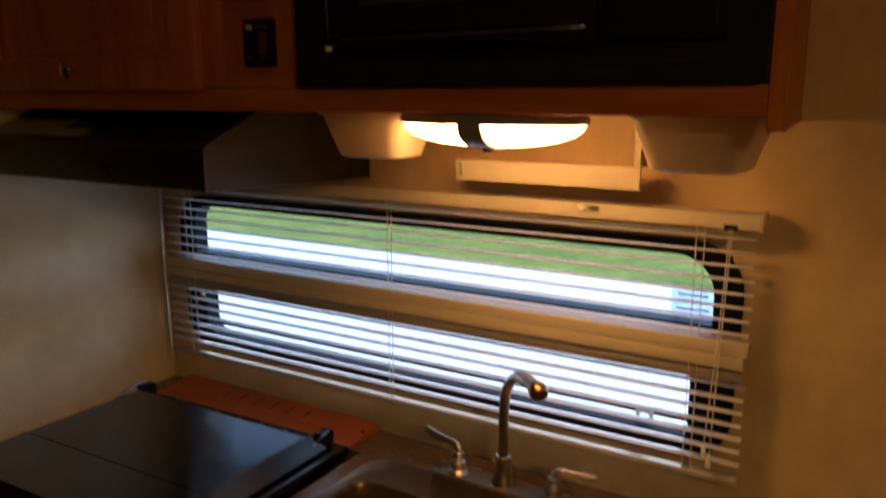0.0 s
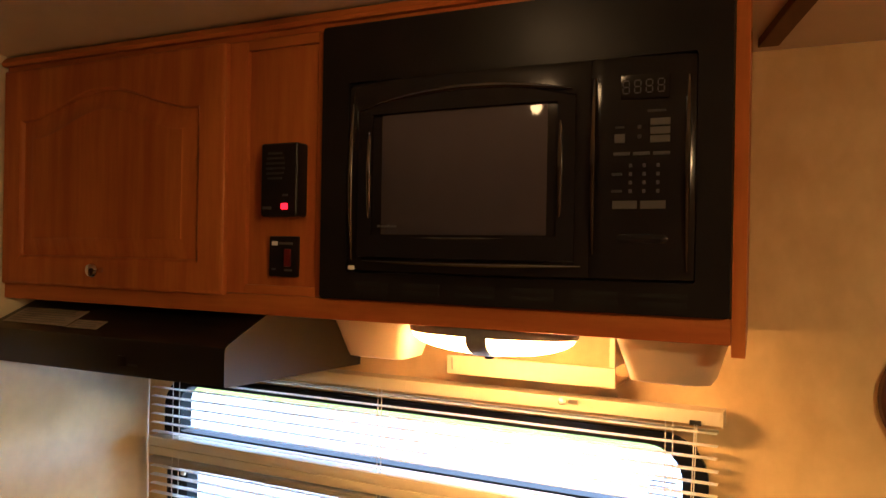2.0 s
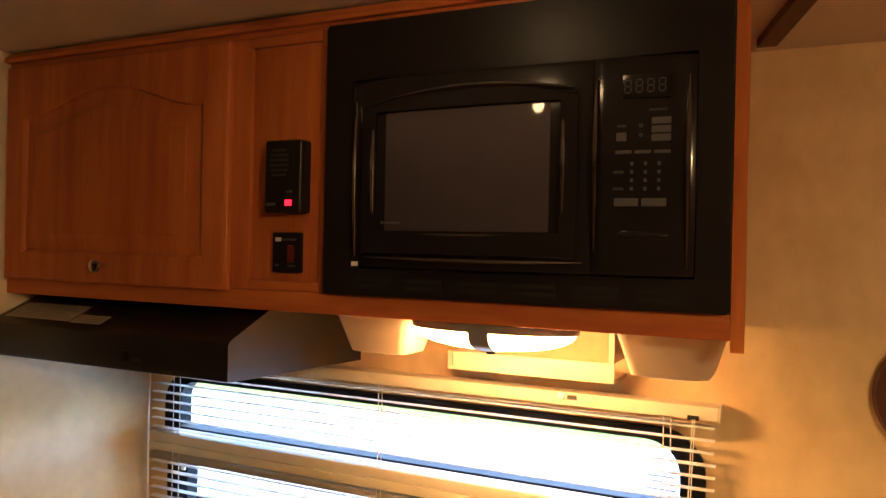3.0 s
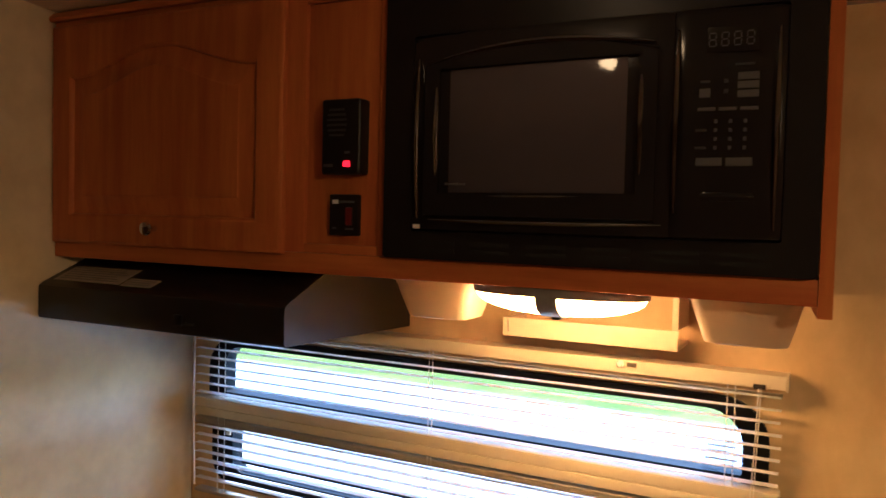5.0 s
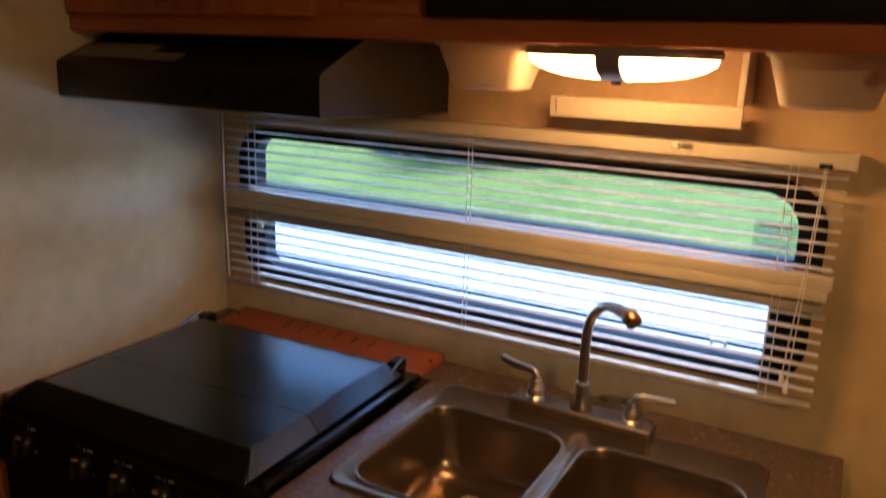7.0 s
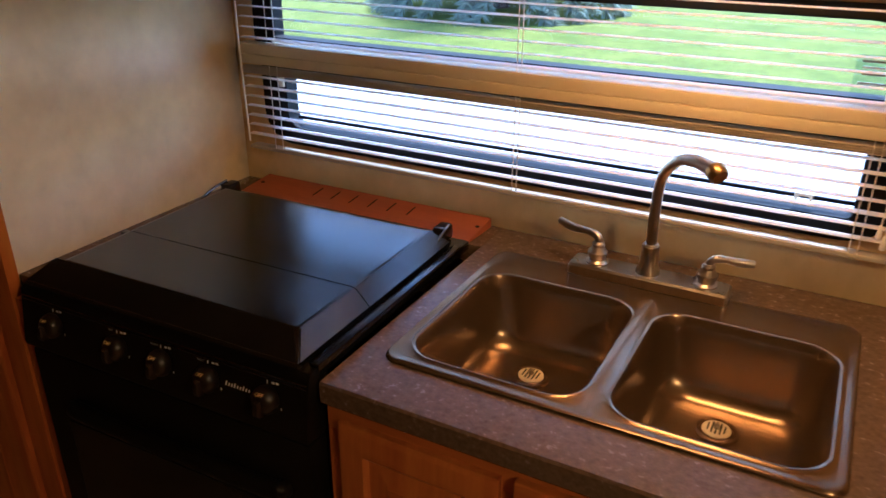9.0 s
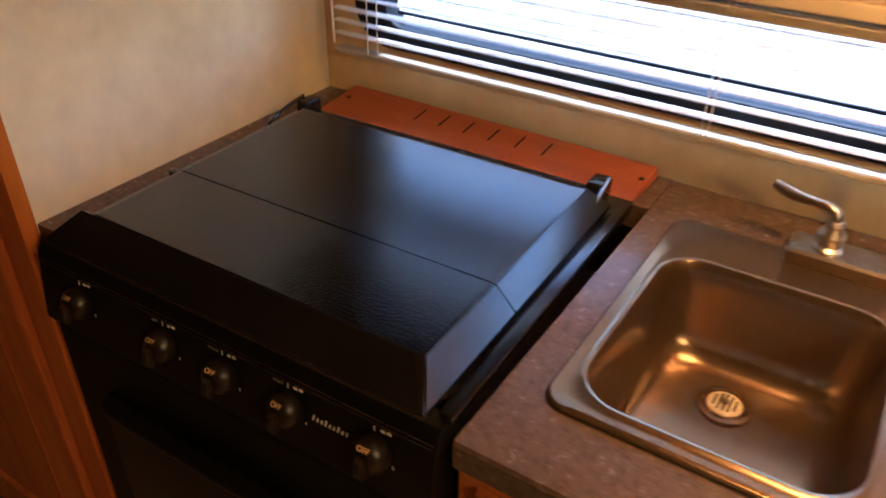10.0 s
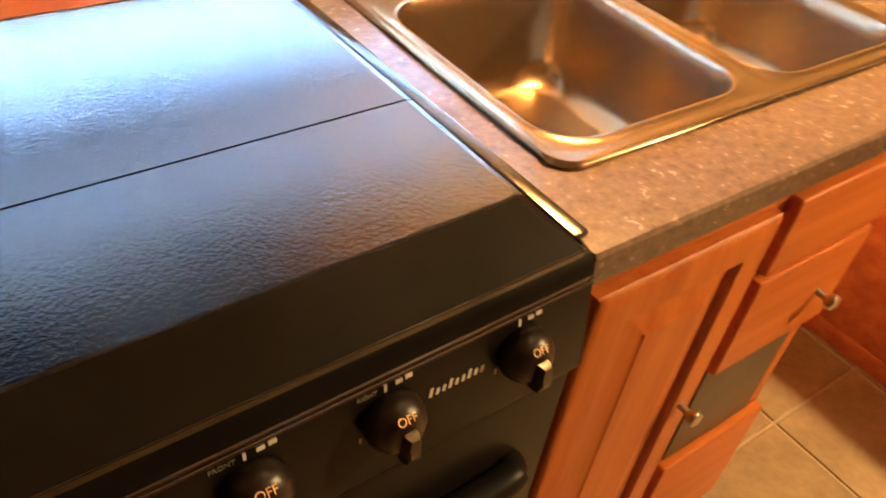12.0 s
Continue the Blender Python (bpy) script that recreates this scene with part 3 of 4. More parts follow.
    part("display", box(1.282, 1.35, bow(1.316) - 0.0022, bow(1.316) + 0.002, 1.93, 1.964, 0.001), M_BLACK, ctl, "dark display with four unlit digits")
    for k in range(4):
        cx = 1.2925 + 0.0155 * k
        for dx, dz, w, h in ((0, 0.0085, 0.007, 0.0015), (0, 0, 0.007, 0.0015), (0, -0.0085, 0.007, 0.0015), (-0.0042, 0.0043, 0.0013, 0.006), (0.0042, 0.0043, 0.0013, 0.006), (-0.0042, -0.0043, 0.0013, 0.006), (0.0042, -0.0043, 0.0013, 0.006)):
            part("digit_segment", box(cx + dx - w / 2, cx + dx + w / 2, bow(1.316) - 0.003, bow(1.316) - 0.0023, 1.947 + dz - h / 2, 1.947 + dz + h / 2, 0), M_KEY, ctl, smooth=False)
    key(1.333, 1.914, 0.024, 0.003)
    for k in range(3):
        key(1.338, 1.899 - 0.0115 * k, 0.026, 0.0095, M_KEY)
    key(1.285, 1.878, 0.014, 0.012, M_KEY)
    key(1.285, 1.893, 0.012, 0.003)
    key(1.311, 1.893, 0.005, 0.005)
    key(1.311, 1.88, 0.005, 0.005)
    for k in range(3):
        key(1.288 + 0.026 * k, 1.857, 0.022, 0.0045, M_KEY)
    for r in range(4):
        for k in range(3):
            key(1.300 + 0.018 * k, 1.841 - 0.0115 * r, 0.004, 0.005, M_KEY)
        if r in (1, 3):
            key(1.282, 1.841 - 0.0115 * r, 0.014, 0.0035)
    key(1.293, 1.788, 0.033, 0.011, M_KEY)
    key(1.33, 1.788, 0.033, 0.011, M_KEY)
    part("door_button", curved(1.28, 1.352, 1.735, 1.75, 0.004, 0.003, 0.006, 8), M_BLACK, ctl)

    m.location += Vector((0.0105, 0.0, 0.0085))


microwave()


def gas_alarm():
    a = thing("gas_alarm", (0.716, FACE, 1.783), "black wall-mounted gas alarm with a red light", "alarm")
    y = FACE + 0.0075
    part("case", box(0.678, 0.755, y - 0.032, y, 1.783, 1.908, 0.006, 3), M_SATIN, a)
    for k in range(6):
        part("vent", box(0.696 - 0.006 * math.sin(math.pi * (k + 0.5) / 6), 0.722 + 0.008 * math.sin(math.pi * (k + 0.5) / 6), y - 0.0332, y - 0.0321, 1.846 + 0.0085 * k, 1.8495 + 0.0085 * k, 0), M_DIM, a, smooth=False)
    part("light", box(0.7245, 0.7375, y - 0.0345, y - 0.0321, 1.795, 1.805, 0.002), M_LED, a, "glowing red indicator")
    part("print_bar", box(0.684, 0.703, y - 0.0332, y - 0.0321, 1.795, 1.8, 0), M_KEY, a, smooth=False)
    part("print_bar", box(0.726, 0.737, y - 0.0332, y - 0.0321, 1.817, 1.821, 0), M_KEY, a, smooth=False)


def switch_plate():
    s = thing("switch_panel", (0.714, FACE, 1.68), "small black switch plate with a red rocker", "switch")
    y = FACE + 0.0075
    part("plate", box(0.683, 0.741, y - 0.012, y, 1.68, 1.75, 0.003), M_SATIN, s)
    part("rocker", box(0.72, 0.731, y - 0.019, y - 0.0122, 1.698, 1.728, 0.002), M_RED, s, "dark red rocker switch")
    part("print_bar", box(0.69, 0.702, y - 0.0131, y - 0.0121, 1.734, 1.741, 0), M_PRINT, s, smooth=False)
    part("print_bar", box(0.704, 0.734, y - 0.0131, y - 0.0121, 1.7355, 1.7395, 0), M_KEY, s, smooth=False)
    part("print_bar", box(0.69, 0.698, y - 0.0131, y - 0.0121, 1.691, 1.6945, 0), M_KEY, s, smooth=False)
    part("print_bar", box(0.717, 0.733, y - 0.0131, y - 0.0121, 1.69, 1.6935, 0), M_KEY, s, smooth=False)


gas_alarm()
switch_plate()


def range_hood():
    h = thing("range_hood", (0.305, 0.0, 1.47), "black painted range hood with paper labels on its slope", "range hood")
    x0, x1 = -0.032, 0.618
    prof = [(-0.002, 1.471), (-0.002, 1.6105), (-0.315, 1.6105), (-0.432, 1.559), (-0.44, 1.553), (-0.442, 1.546), (-0.442, 1.49), (-0.44, 1.485), (-0.434, 1.4835)]
    hb = loft([[(x, y, z) for y, z in prof] for x in (x0, x0 + 0.003, x1 - 0.003, x1)])
    part("shell", hb, M_HOOD, h)
    def under(x0, x1, ya, yb, th):
        """A flat piece that follows the hood's sloping underside."""
        z = lambda y: 1.471 + 0.0125 * (-0.002 - y) / 0.432
        return loft([[(x, y, z(y) - d) for x, y in ((x0, ya), (x1, ya), (x1, yb), (x0, yb))] for d in (th, 0.0003)])
    part("filter", under(0.32, 0.56, -0.37, -0.1, 0.004), M_PEWTER, h, "grey mesh filter", smooth=False)
    part("badge", box(0.385, 0.41, -0.4432, -0.4422, 1.504, 1.508, 0), M_DIM, h, smooth=False)
    part("switch", box(0.36, 0.38, -0.445, -0.4422, 1.502, 1.522, 0.001), M_SATIN, h)
    # labels lie on the sloping top

    def on_slope(u0, u1, v0, v1, lift, nm, mtl, parent, lb=""):
        y_a, z_a = -0.432, 1.559
        d = Vector((0, -0.315 + 0.432, 1.6105 - 1.559)).normalized()
        nrm = Vector((0, -d.z, d.y))
        o = Vector((0, y_a, z_a))
        b = bmesh.new()
        rings = []
        for k in (0, 1):
            rings.append([o + Vector((u, 0, 0)) + d * v + nrm * (lift + 0.0006 * k) for u, v in ((u0, v0), (u1, v0), (u1, v1), (u0, v1))])
        return part(nm, loft(rings), mtl, parent, lb, smooth=False)

    l1 = on_slope(-0.012, 0.185, 0.012, 0.075, 0.0008, "paper_label", M_PAPER, h, "white paper label with unreadable print")
    l2 = on_slope(0.192, 0.278, 0.008, 0.04, 0.0016, "paper_label", M_PAPER, h, "white paper label with unreadable print")
    for k in range(6):
        on_slope(0.0, 0.172 - 0.01 * (k % 3), 0.02 + 0.009 * k, 0.0225 + 0.009 * k, 0.0018, "print_bar", M_INK, l1)
    for k in range(3):
        on_slope(0.2, 0.27 - 0.008 * (k % 2), 0.014 + 0.008 * k, 0.016 + 0.008 * k, 0.0026, "print_bar", M_INK, l2)


range_hood()


def storage_bin(x0, x1, ya, yb, label):
    """A tapered tub hung by its rim under the cabinet."""
    t = thing("storage_bin", ((x0 + x1) / 2, (ya + yb) / 2, 1.5395), label, "bin", "bins under the cabinet")
    rings = []
    for f, z in ((0, CAB_B - 0.0005), (0.06, CAB_B - 0.006), (0.12, CAB_B - 0.0065), (0.82, 1.55), (0.93, 1.5425), (1.0, 1.5395)):
        grow = 0.003 if f < 0.1 else 0.0
        k = 0.022 * f + (0.008 if f == 1.0 else 0.0)
        rings.append([(x, y, z) for x, y in rrect(x0 + k - grow, x1 - k + grow, ya + k * 1.2 - grow, yb - k + grow, 0.018, 5)])
    part("tub", loft(rings), M_TUB, t)
    part("mount_strip", box(x0 + 0.02, x1 - 0.02, yb + 0.004, yb + 0.012, CAB_B - 0.02, CAB_B - 0.0005, 0.001), M_TUB, t)


storage_bin(0.772, 0.926, -0.35, -0.22, "cream plastic tub under the cabinet beside the hood")
storage_bin(1.268, 1.424, -0.345, -0.19, "cream plastic tub under the cabinet end")


def cabinet_light():
    l = thing("cabinet_light", (1.072, -0.335, CAB_B - 0.053), "lit double lamp with warm oval diffusers under the cabinet", "lamp")
    cx, cy = 1.072, -0.335
    rx, ry = 0.143, 0.062

    def oval(s, z, a0=0.0):
        return [(cx + rx * s * math.cos(2 * math.pi * i / 40), cy + ry * s * math.sin(2 * math.pi * i / 40), z) for i in range(40)]

    part("base", loft([oval(0.98, CAB_B - 0.0005), oval(1.01, CAB_B - 0.008), oval(1.0, CAB_B - 0.0145)]), M_PEWTER, l)
    # each diffuser is a half of a flattened oval bowl
    for side in (-1, 1):
        rings = []
        for k in range(7):
            a = k / 6 * math.pi / 2
            s, z = math.cos(a), CAB_B - 0.015 - 0.031 * math.sin(a)
            s = max(s, 0.05)
            ring = []
            for i in range(25):
                th = -math.pi / 2 + math.pi * i / 24
                ring.append((cx + side * (0.018 + (rx * 0.97 - 0.018) * s * math.cos(th)), cy + ry * 0.96 * s * math.sin(th), z))
            rings.append(ring)
        part("diffuser", loft(rings), M_LAMP, l, "glowing warm white diffuser")
    band = [[(cx + dx, cy + (ry * 1.0) * math.cos(math.pi * i / 16), CAB_B - 0.015 - 0.034 * math.sin(math.pi * i / 16)) for dx in (-0.017, 0.017)] for i in range(17)]
    bb = bmesh.new()
    vr = [[bb.verts.new(p) for p in r] for r in band]
    vi = [[bb.verts.new((p[0], cy + (p[1] - cy) * 0.95, p[2] + 0.003)) for p in r] for r in band]
    for i in range(16):
        bb.faces.new((vr[i][0], vr[i][1], vr[i + 1][1], vr[i + 1][0]))
        bb.faces.new((vi[i][0], vi[i + 1][0], vi[i + 1][1], vi[i][1]))
        for j in (0, 1):
            bb.faces.new((vr[i][j], vr[i + 1][j], vi[i + 1][j], vi[i][j]))
    bmesh.ops.recalc_face_normals(bb, faces=bb.faces)
    part("centre_band", bb, M_PEWTER, l, "grey metal band with the rocker switch")
    part("rocker", box(cx - 0.008, cx + 0.004, cy - 0.006, cy + 0.006, CAB_B - 0.0535, CAB_B - 0.0485, 0.001), M_SATIN, l)


cabinet_light()


def wall_tray():
    t = thing("wall_tray", (1.04, -0.06, 1.489), "cream open tray shelf on the wall under the cabinet", "shelf")
    part("front_lip", box(0.886, 1.218, -0.109, -0.101, 1.489, 1.525, 0.002), M_CREAM, t)
    part("tray_floor", box(0.886, 1.218, -0.1005, -0.002, 1.489, 1.496, 0.001), M_CREAM, t)
    part("side", box(1.207, 1.218, -0.109, -0.002, 1.5255, CAB_B - 0.001, 0.002), M_CREAM, t)
    part("side", box(0.886, 0.895, -0.1005, -0.002, 1.4965, 1.523, 0.002), M_CREAM, t)
    part("wire_clip", tube([(0.898, -0.112, 1.521), (0.899, -0.112, 1.498)], 0.0012, 6), M_PEWTER, t)


wall_tray()


def wall_plaque():
    p = thing("wall_plaque", (1.735, -0.002, 1.5), "round dark brown ornament hanging on the wall", "ornament")
    part("disc", lathe([(0.0, 0.0), (0.098, 0.0), (0.105, 0.008), (0.1, 0.02), (0.086, 0.024), (0.08, 0.016), (0.0, 0.016)], (1.735, -0.002, 1.5), (0, -1, 0), 40), M_WOOD_DARK, p)
    part("ring", lathe([(0.058, 0.0165), (0.066, 0.0165), (0.064, 0.022), (0.06, 0.022), (0.058, 0.0166)], (1.735, -0.002, 1.5), (0, -1, 0), 32), M_BRASS, p)


wall_plaque()


# ---- counter ----
CT = 0.91
SINK = (0.703, 1.342, -0.555, -0.112)


def countertop():
    c = thing("countertop", (0.7, -0.33, 0.872), "brown stone-patterned laminate countertop", "countertop")
    # one slab with a hole for the sink, and a strip beside the wall
    hx0, hx1, hy0, hy1 = SINK[0] + 0.012, SINK[1] - 0.012, SINK[2] + 0.012, SINK[3] - 0.012
    def ring(r, z):
        return [(x, y, z) for x, y in r]
    outer = rrect(0.66, 1.452, -0.648, -0.001, 0.0, 6, (0.001, 0.001, 0.002, 0.03))
    hole = rrect(hx0, hx1, hy0, hy1, 0.03, 6)
    out2 = rrect(0.6605, 1.449, -0.645, -0.004, 0.0, 6, (0.001, 0.001, 0.002, 0.03))
    rings = [ring(hole, CT), ring(out2, CT), ring(outer, CT - 0.004), ring(outer, CT - 0.034), ring(out2, CT - 0.038), ring(hole, CT - 0.038), ring(hole, CT)]
    b = loft(rings, cap=(False, False))
    bmesh.ops.remove_doubles(b, verts=b.verts, dist=1e-6)
    bmesh.ops.recalc_face_normals(b, faces=b.faces)
    part("slab", b, M_LAMINATE, c)
    part("wall_strip", box(-0.034, 0.0095, -0.63, -0.001, CT - 0.038, CT, 0.003), M_LAMINATE, c)
    part("rear_strip", box(0.01, 0.6595, -0.11, -0.001, CT - 0.038, CT - 0.0004, 0), M_LAMINATE, c)


countertop()


def heat_strip():
    s = thing("heat_shield_strip", (0.355, -0.07, CT), "copper-brown slotted metal strip behind the cooker", "metal strip")
    x0, x1 = 0.042, 0.636

    def at(x, f, lift=0.0):
        return (x, -0.012 - 0.115 * f, 0.931 - 0.012 * f + lift)

    rings = [[at(x, 0), at(x, 1), at(x, 1, -0.003), at(x, 0, -0.02)] for x in (x0, x0 + 0.002, x1 - 0.002, x1)]
    part("sheet", loft(rings), M_SHIELD, s)
    for k in range(6):
        cx = 0.4625 - 0.0495 * k
        b = loft([[at(cx - 0.0017, f, l), at(cx + 0.0017, f, l)] + [at(cx + 0.0017, f, l + 0.0005), at(cx - 0.0017, f, l + 0.0005)] for f, l in ((0.16, 0.0002), (0.5, 0.0002))])
        part("slot", b, M_HOLE, s, smooth=False)
    for x in (0.626, 0.06):
        part("screw", lathe([(0.0, 0.002), (0.003, 0.0018), (0.005, 0.0)], at(x, 0.4, 0.0004), (0, 0, 1), 10), M_HOLE, s)


heat_strip()


def cooker():
    c = thing("cooker", (0.335, -0.4, 0.0), "black enamel gas cooker with its folding lid closed", "cooker")
    bx0, bx1, by0, by1 = 0.022, 0.648, -0.645, -0.13
    part("body", box(bx0 + 0.004, bx1 - 0.004, by0 + 0.02, by1 - 0.01, 0.1, 0.79, 0.003), M_SATIN, c)
    part("top_tray", box(bx0, bx1 - 0.002, by0 + 0.005, by1, 0.905, 0.924, 0.004), M_ENAMEL, c)
    # right-hand rail that runs along the lid
    part("side_rail", box(0.633, 0.65, -0.645, -0.175, 0.9245, 0.9315, 0.003), M_RIM, c, "glossy black side rail")
    # folding lid: two halves with sloping rims
    zt, zb = 0.966, 0.936
    fx0, fx1, fy0, fy1 = 0.098, 0.596, -0.616, -0.21
    ox0, ox1, oy0, oy1 = 0.046, 0.627, -0.662, -0.178
    seam = -0.472

    def lid_half(y_a, y_b, front, back, nm):
        """y_a is the nearer edge. The near rim slopes if front is true."""
        ya_o = oy0 if front else y_a
        ya_i = fy0 if front else y_a
        yb_o = oy1 if back else y_b
        yb_i = fy1 if back else y_b
        def q(x0, x1, ya, yb, z):
            return [(x0, ya, z), (x1, ya, z), (x1, yb, z), (x0, yb, z)]
        rings = [q(ox0, ox1, ya_o, yb_o, zb - 0.008), q(ox0, ox1, ya_o, yb_o, zb), q(fx0 - 0.003, fx1 + 0.003, ya_i - (0.001 if front else 0), yb_i + (0.003 if back else 0), zt - 0.001),
                 q(fx0 + 0.002, fx1 - 0.002, ya_i + (0.0006 if front else 0), yb_i - (0.002 if back else 0), zt)]
        return part(nm, loft(rings), M_ENAMEL, c, "black pebbled enamel lid panel", smooth=False)
    lid_half(oy0, seam - 0.0012, True, False, "lid_panel")
    lid_half(seam + 0.0012, oy1, False, True, "lid_panel")
    # plain satin rim along the lid's front slope, with a polished lower edge
    slope = [[(x0, y, z) for x0, y, z in ((ox0 + 0.002 + e * 0.026, oy0 - 0.0012 + e * 0.0448, zb + 0.0012 + e * 0.0285), (ox1 - 0.002 - e * 0.036, oy0 - 0.0012 + e * 0.0448, zb + 0.0012 + e * 0.0285), (ox1 - 0.002 - e * 0.036, oy0 + 0.004 + e * 0.0448, zb - 0.003 + e * 0.0285), (ox0 + 0.002 + e * 0.026, oy0 + 0.004 + e * 0.0448, zb - 0.003 + e * 0.0285))] for e in (0.0, 1.0)]
    part("front_rim", loft(slope), M_COOKER, c, "plain black sloping front rim", smooth=False)
    for ya, yb in ((oy0 + 0.004, seam - 0.0012), (seam + 0.0012, oy1 - 0.004)):
      side = []
      for y0 in (ya, yb):
        k = 0.041 if y0 < -0.6 else -0.026 if y0 > -0.3 else 0.0
        side.append([(ox1 + 0.001, y0, zb + 0.001), (fx1 + 0.0055, y0 + k, zt - 0.0005), (fx1 + 0.001, y0 + k, zt - 0.004), (ox1 - 0.004, y0, zb - 0.003)])
      part("side_rim", loft(side), M_RIM, c, "black pebbled sloping side rim", smooth=False)
    part("rim_edge", tube([(ox0 + 0.002, oy0 - 0.0005, zb + 0.0002), (ox1 - 0.002, oy0 - 0.0005, zb + 0.0002)], 0.0013, 8), M_GLOSS, c)
    part("lid_hinge", box(ox0 + 0.03, ox1 - 0.03, seam - 0.006, seam + 0.006, zt - 0.012, zt - 0.004, 0.001), M_BLACK, c)
    # rear bar with openings, and the two hinge blocks
    part("rear_bar", box(0.07, 0.59, -0.177, -0.156, 0.925, 0.944, 0.003), M_BLACK, c)
    for k in range(7):
        x = 0.12 + 0.066 * k
        part("rear_slot", box(x, x + 0.052, -0.172, -0.162, 0.9442, 0.945, 0), M_HOLE, c, smooth=False)
    for x0, x1 in ((0.044, 0.072), (0.583, 0.612)):
        hb = box(x0, x1, -0.172, -0.132, 0.9245, 0.956, 0.008, 3)
        part("hinge_block", hb, M_BLACK, c)
        part("hinge_arm", tube(smooth_path([(x1 - 0.002 if x0 > 0.3 else x0 + 0.002, -0.15, 0.958), (x1 + 0.002 if x0 > 0.3 else x0, -0.19, 0.952), (x1 + 0.004 if x0 > 0.3 else x0, -0.24, 0.938)], 5), 0.003, 8), M_GLOSS, c)
    # front panel: slanting, with knobs
    fp = [(-0.644, 0.924), (-0.656, 0.921), (-0.662, 0.914), (-0.664, 0.905), (-0.678, 0.815), (-0.676, 0.808), (-0.64, 0.806), (-0.62, 0.81), (-0.62, 0.924)]
    panel = part("control_panel", loft([[(x, y, z) for y, z in fp] for x in (0.024, 0.027, 0.641, 0.644)]), M_COOKER, c, "slanting black control panel with white marks")
    for z in (0.9035, 0.8985):
        f = (0.905 - z) / 0.09
        part("rib", tube([(0.026, -0.6645 - 0.014 * f, z), (0.642, -0.6645 - 0.014 * f, z)], 0.0019, 8), M_GLOSS, panel)
    nrm = Vector((0, -0.988, 0.154))
    def on_panel(x, z, lift=0.0):
        f = (0.905 - z) / 0.09
        return Vector((x, -0.664 - 0.014 * f, z)) + nrm * lift
    face = Matrix(((1, 0, 0), (0, 0.154, -0.988), (0, 0.988, 0.154))).to_4x4()
    zk = 0.866
    for k, x in enumerate((0.108, 0.262, 0.36, 0.458, 0.573)):
        kb = lathe([(0.021, 0.0), (0.0228, 0.004), (0.0222, 0.01), (0.0195, 0.0165), (0.0145, 0.0215), (0.008, 0.0238), (0, 0.0245)], on_panel(x, zk, 0.0005), nrm, 24)
        kn = part("knob", kb, M_KNOB, panel, "black control knob with a moulded grip")
        gl = []
        for s, h in ((1.0, 0.018), (0.95, 0.028), (0.6, 0.032)):
            gl.append([on_panel(x, zk) + Vector((dx * s, 0, 0)) + face.to_3x3() @ Vector((0, dz * s, 0)) + nrm * h for dx, dz in ((-0.006, -0.021), (0.006, -0.021), (0.0075, -0.008), (0.005, 0.005), (-0.005, 0.005), (-0.0075, -0.008))])
        part("grip", loft(gl), M_KNOB, kn)
        words("OFF", 0.0085, Matrix.Translation(on_panel(x, zk + 0.0135, 0.0226)) @ face @ Matrix.Rotation(-0.75, 4, "X"), M_GOLD, kn)
        place = ("", "LEFT", "FRONT", "RIGHT", "")[k]
        if place:
            words(place, 0.0052, Matrix.Translation(on_panel(x - 0.0165, zk + 0.0255, 0.0004)) @ face, M_INK, panel)
        for dx, dz, w, h in ((-0.0025, 0.0258, 0.0022, 0.006), (0.008, 0.0265, 0.0055, 0.0034), (0.0158, 0.0272, 0.0055, 0.0036), (-0.0235, -0.01, 0.002, 0.005), (0.024, -0.012, 0.002, 0.004)):
            p = on_panel(x + dx, zk + dz, 0.0)
            ring0 = [p + Vector((a, 0, 0)) + face.to_3x3() @ Vector((0, bz, 0)) + nrm * 0.0003 for a, bz in ((-w / 2, -h / 2), (w / 2, -h / 2), (w / 2, h / 2), (-w / 2, h / 2))]
            part("mark", loft([ring0, [v + nrm * 0.0004 for v in ring0]]), M_PRINT, panel, smooth=False)
    # maker's mark as plain slanting strokes
    for k in range(9):
        p = on_panel(0.492 + 0.0056 * k, 0.866 + (0.0012 if k in (0, 3, 6) else 0), 0.0003)
        hh = 0.0038 if k in (0, 3, 6) else 0.0026
        ring0 = [p + Vector((a + bz * 0.25, 0, 0)) + face.to_3x3() @ Vector((0, bz, 0)) for a, bz in ((-0.0013, -hh), (0.0013, -hh), (0.0013, hh), (-0.0013, hh))]
        part("badge_stroke", loft([ring0, [v + nrm * 0.0005 for v in ring0]]), M_PRINT, panel, smooth=False)
    # oven door
    od = part("oven_door", box(0.03, 0.643, -0.672, -0.626, 0.2, 0.8, 0.006), M_COOKER, c, "plain black oven door")
    part("door_glass", box(0.09, 0.59, -0.6745, -0.6722, 0.3, 0.66, 0.001), M_BLACK, od)
    hp = smooth_path([(0.13, -0.672, 0.705), (0.133, -0.682, 0.706), (0.16, -0.688, 0.707), (0.36, -0.69, 0.707), (0.56, -0.688, 0.707), (0.587, -0.682, 0.706), (0.59, -0.672, 0.705)], 6)
    part("handle", tube(hp, 0.016, 12), M_COOKER, od)
    part("bottom_drawer", box(0.03, 0.643, -0.668, -0.626, 0.06, 0.195, 0.005), M_SATIN, c)
    part("plinth", box(0.075, 0.645, -0.6, -0.2, 0.002, 0.0995, 0.002), M_SATIN, c)
    c.rotation_euler.z = radians(1.2)


cooker()


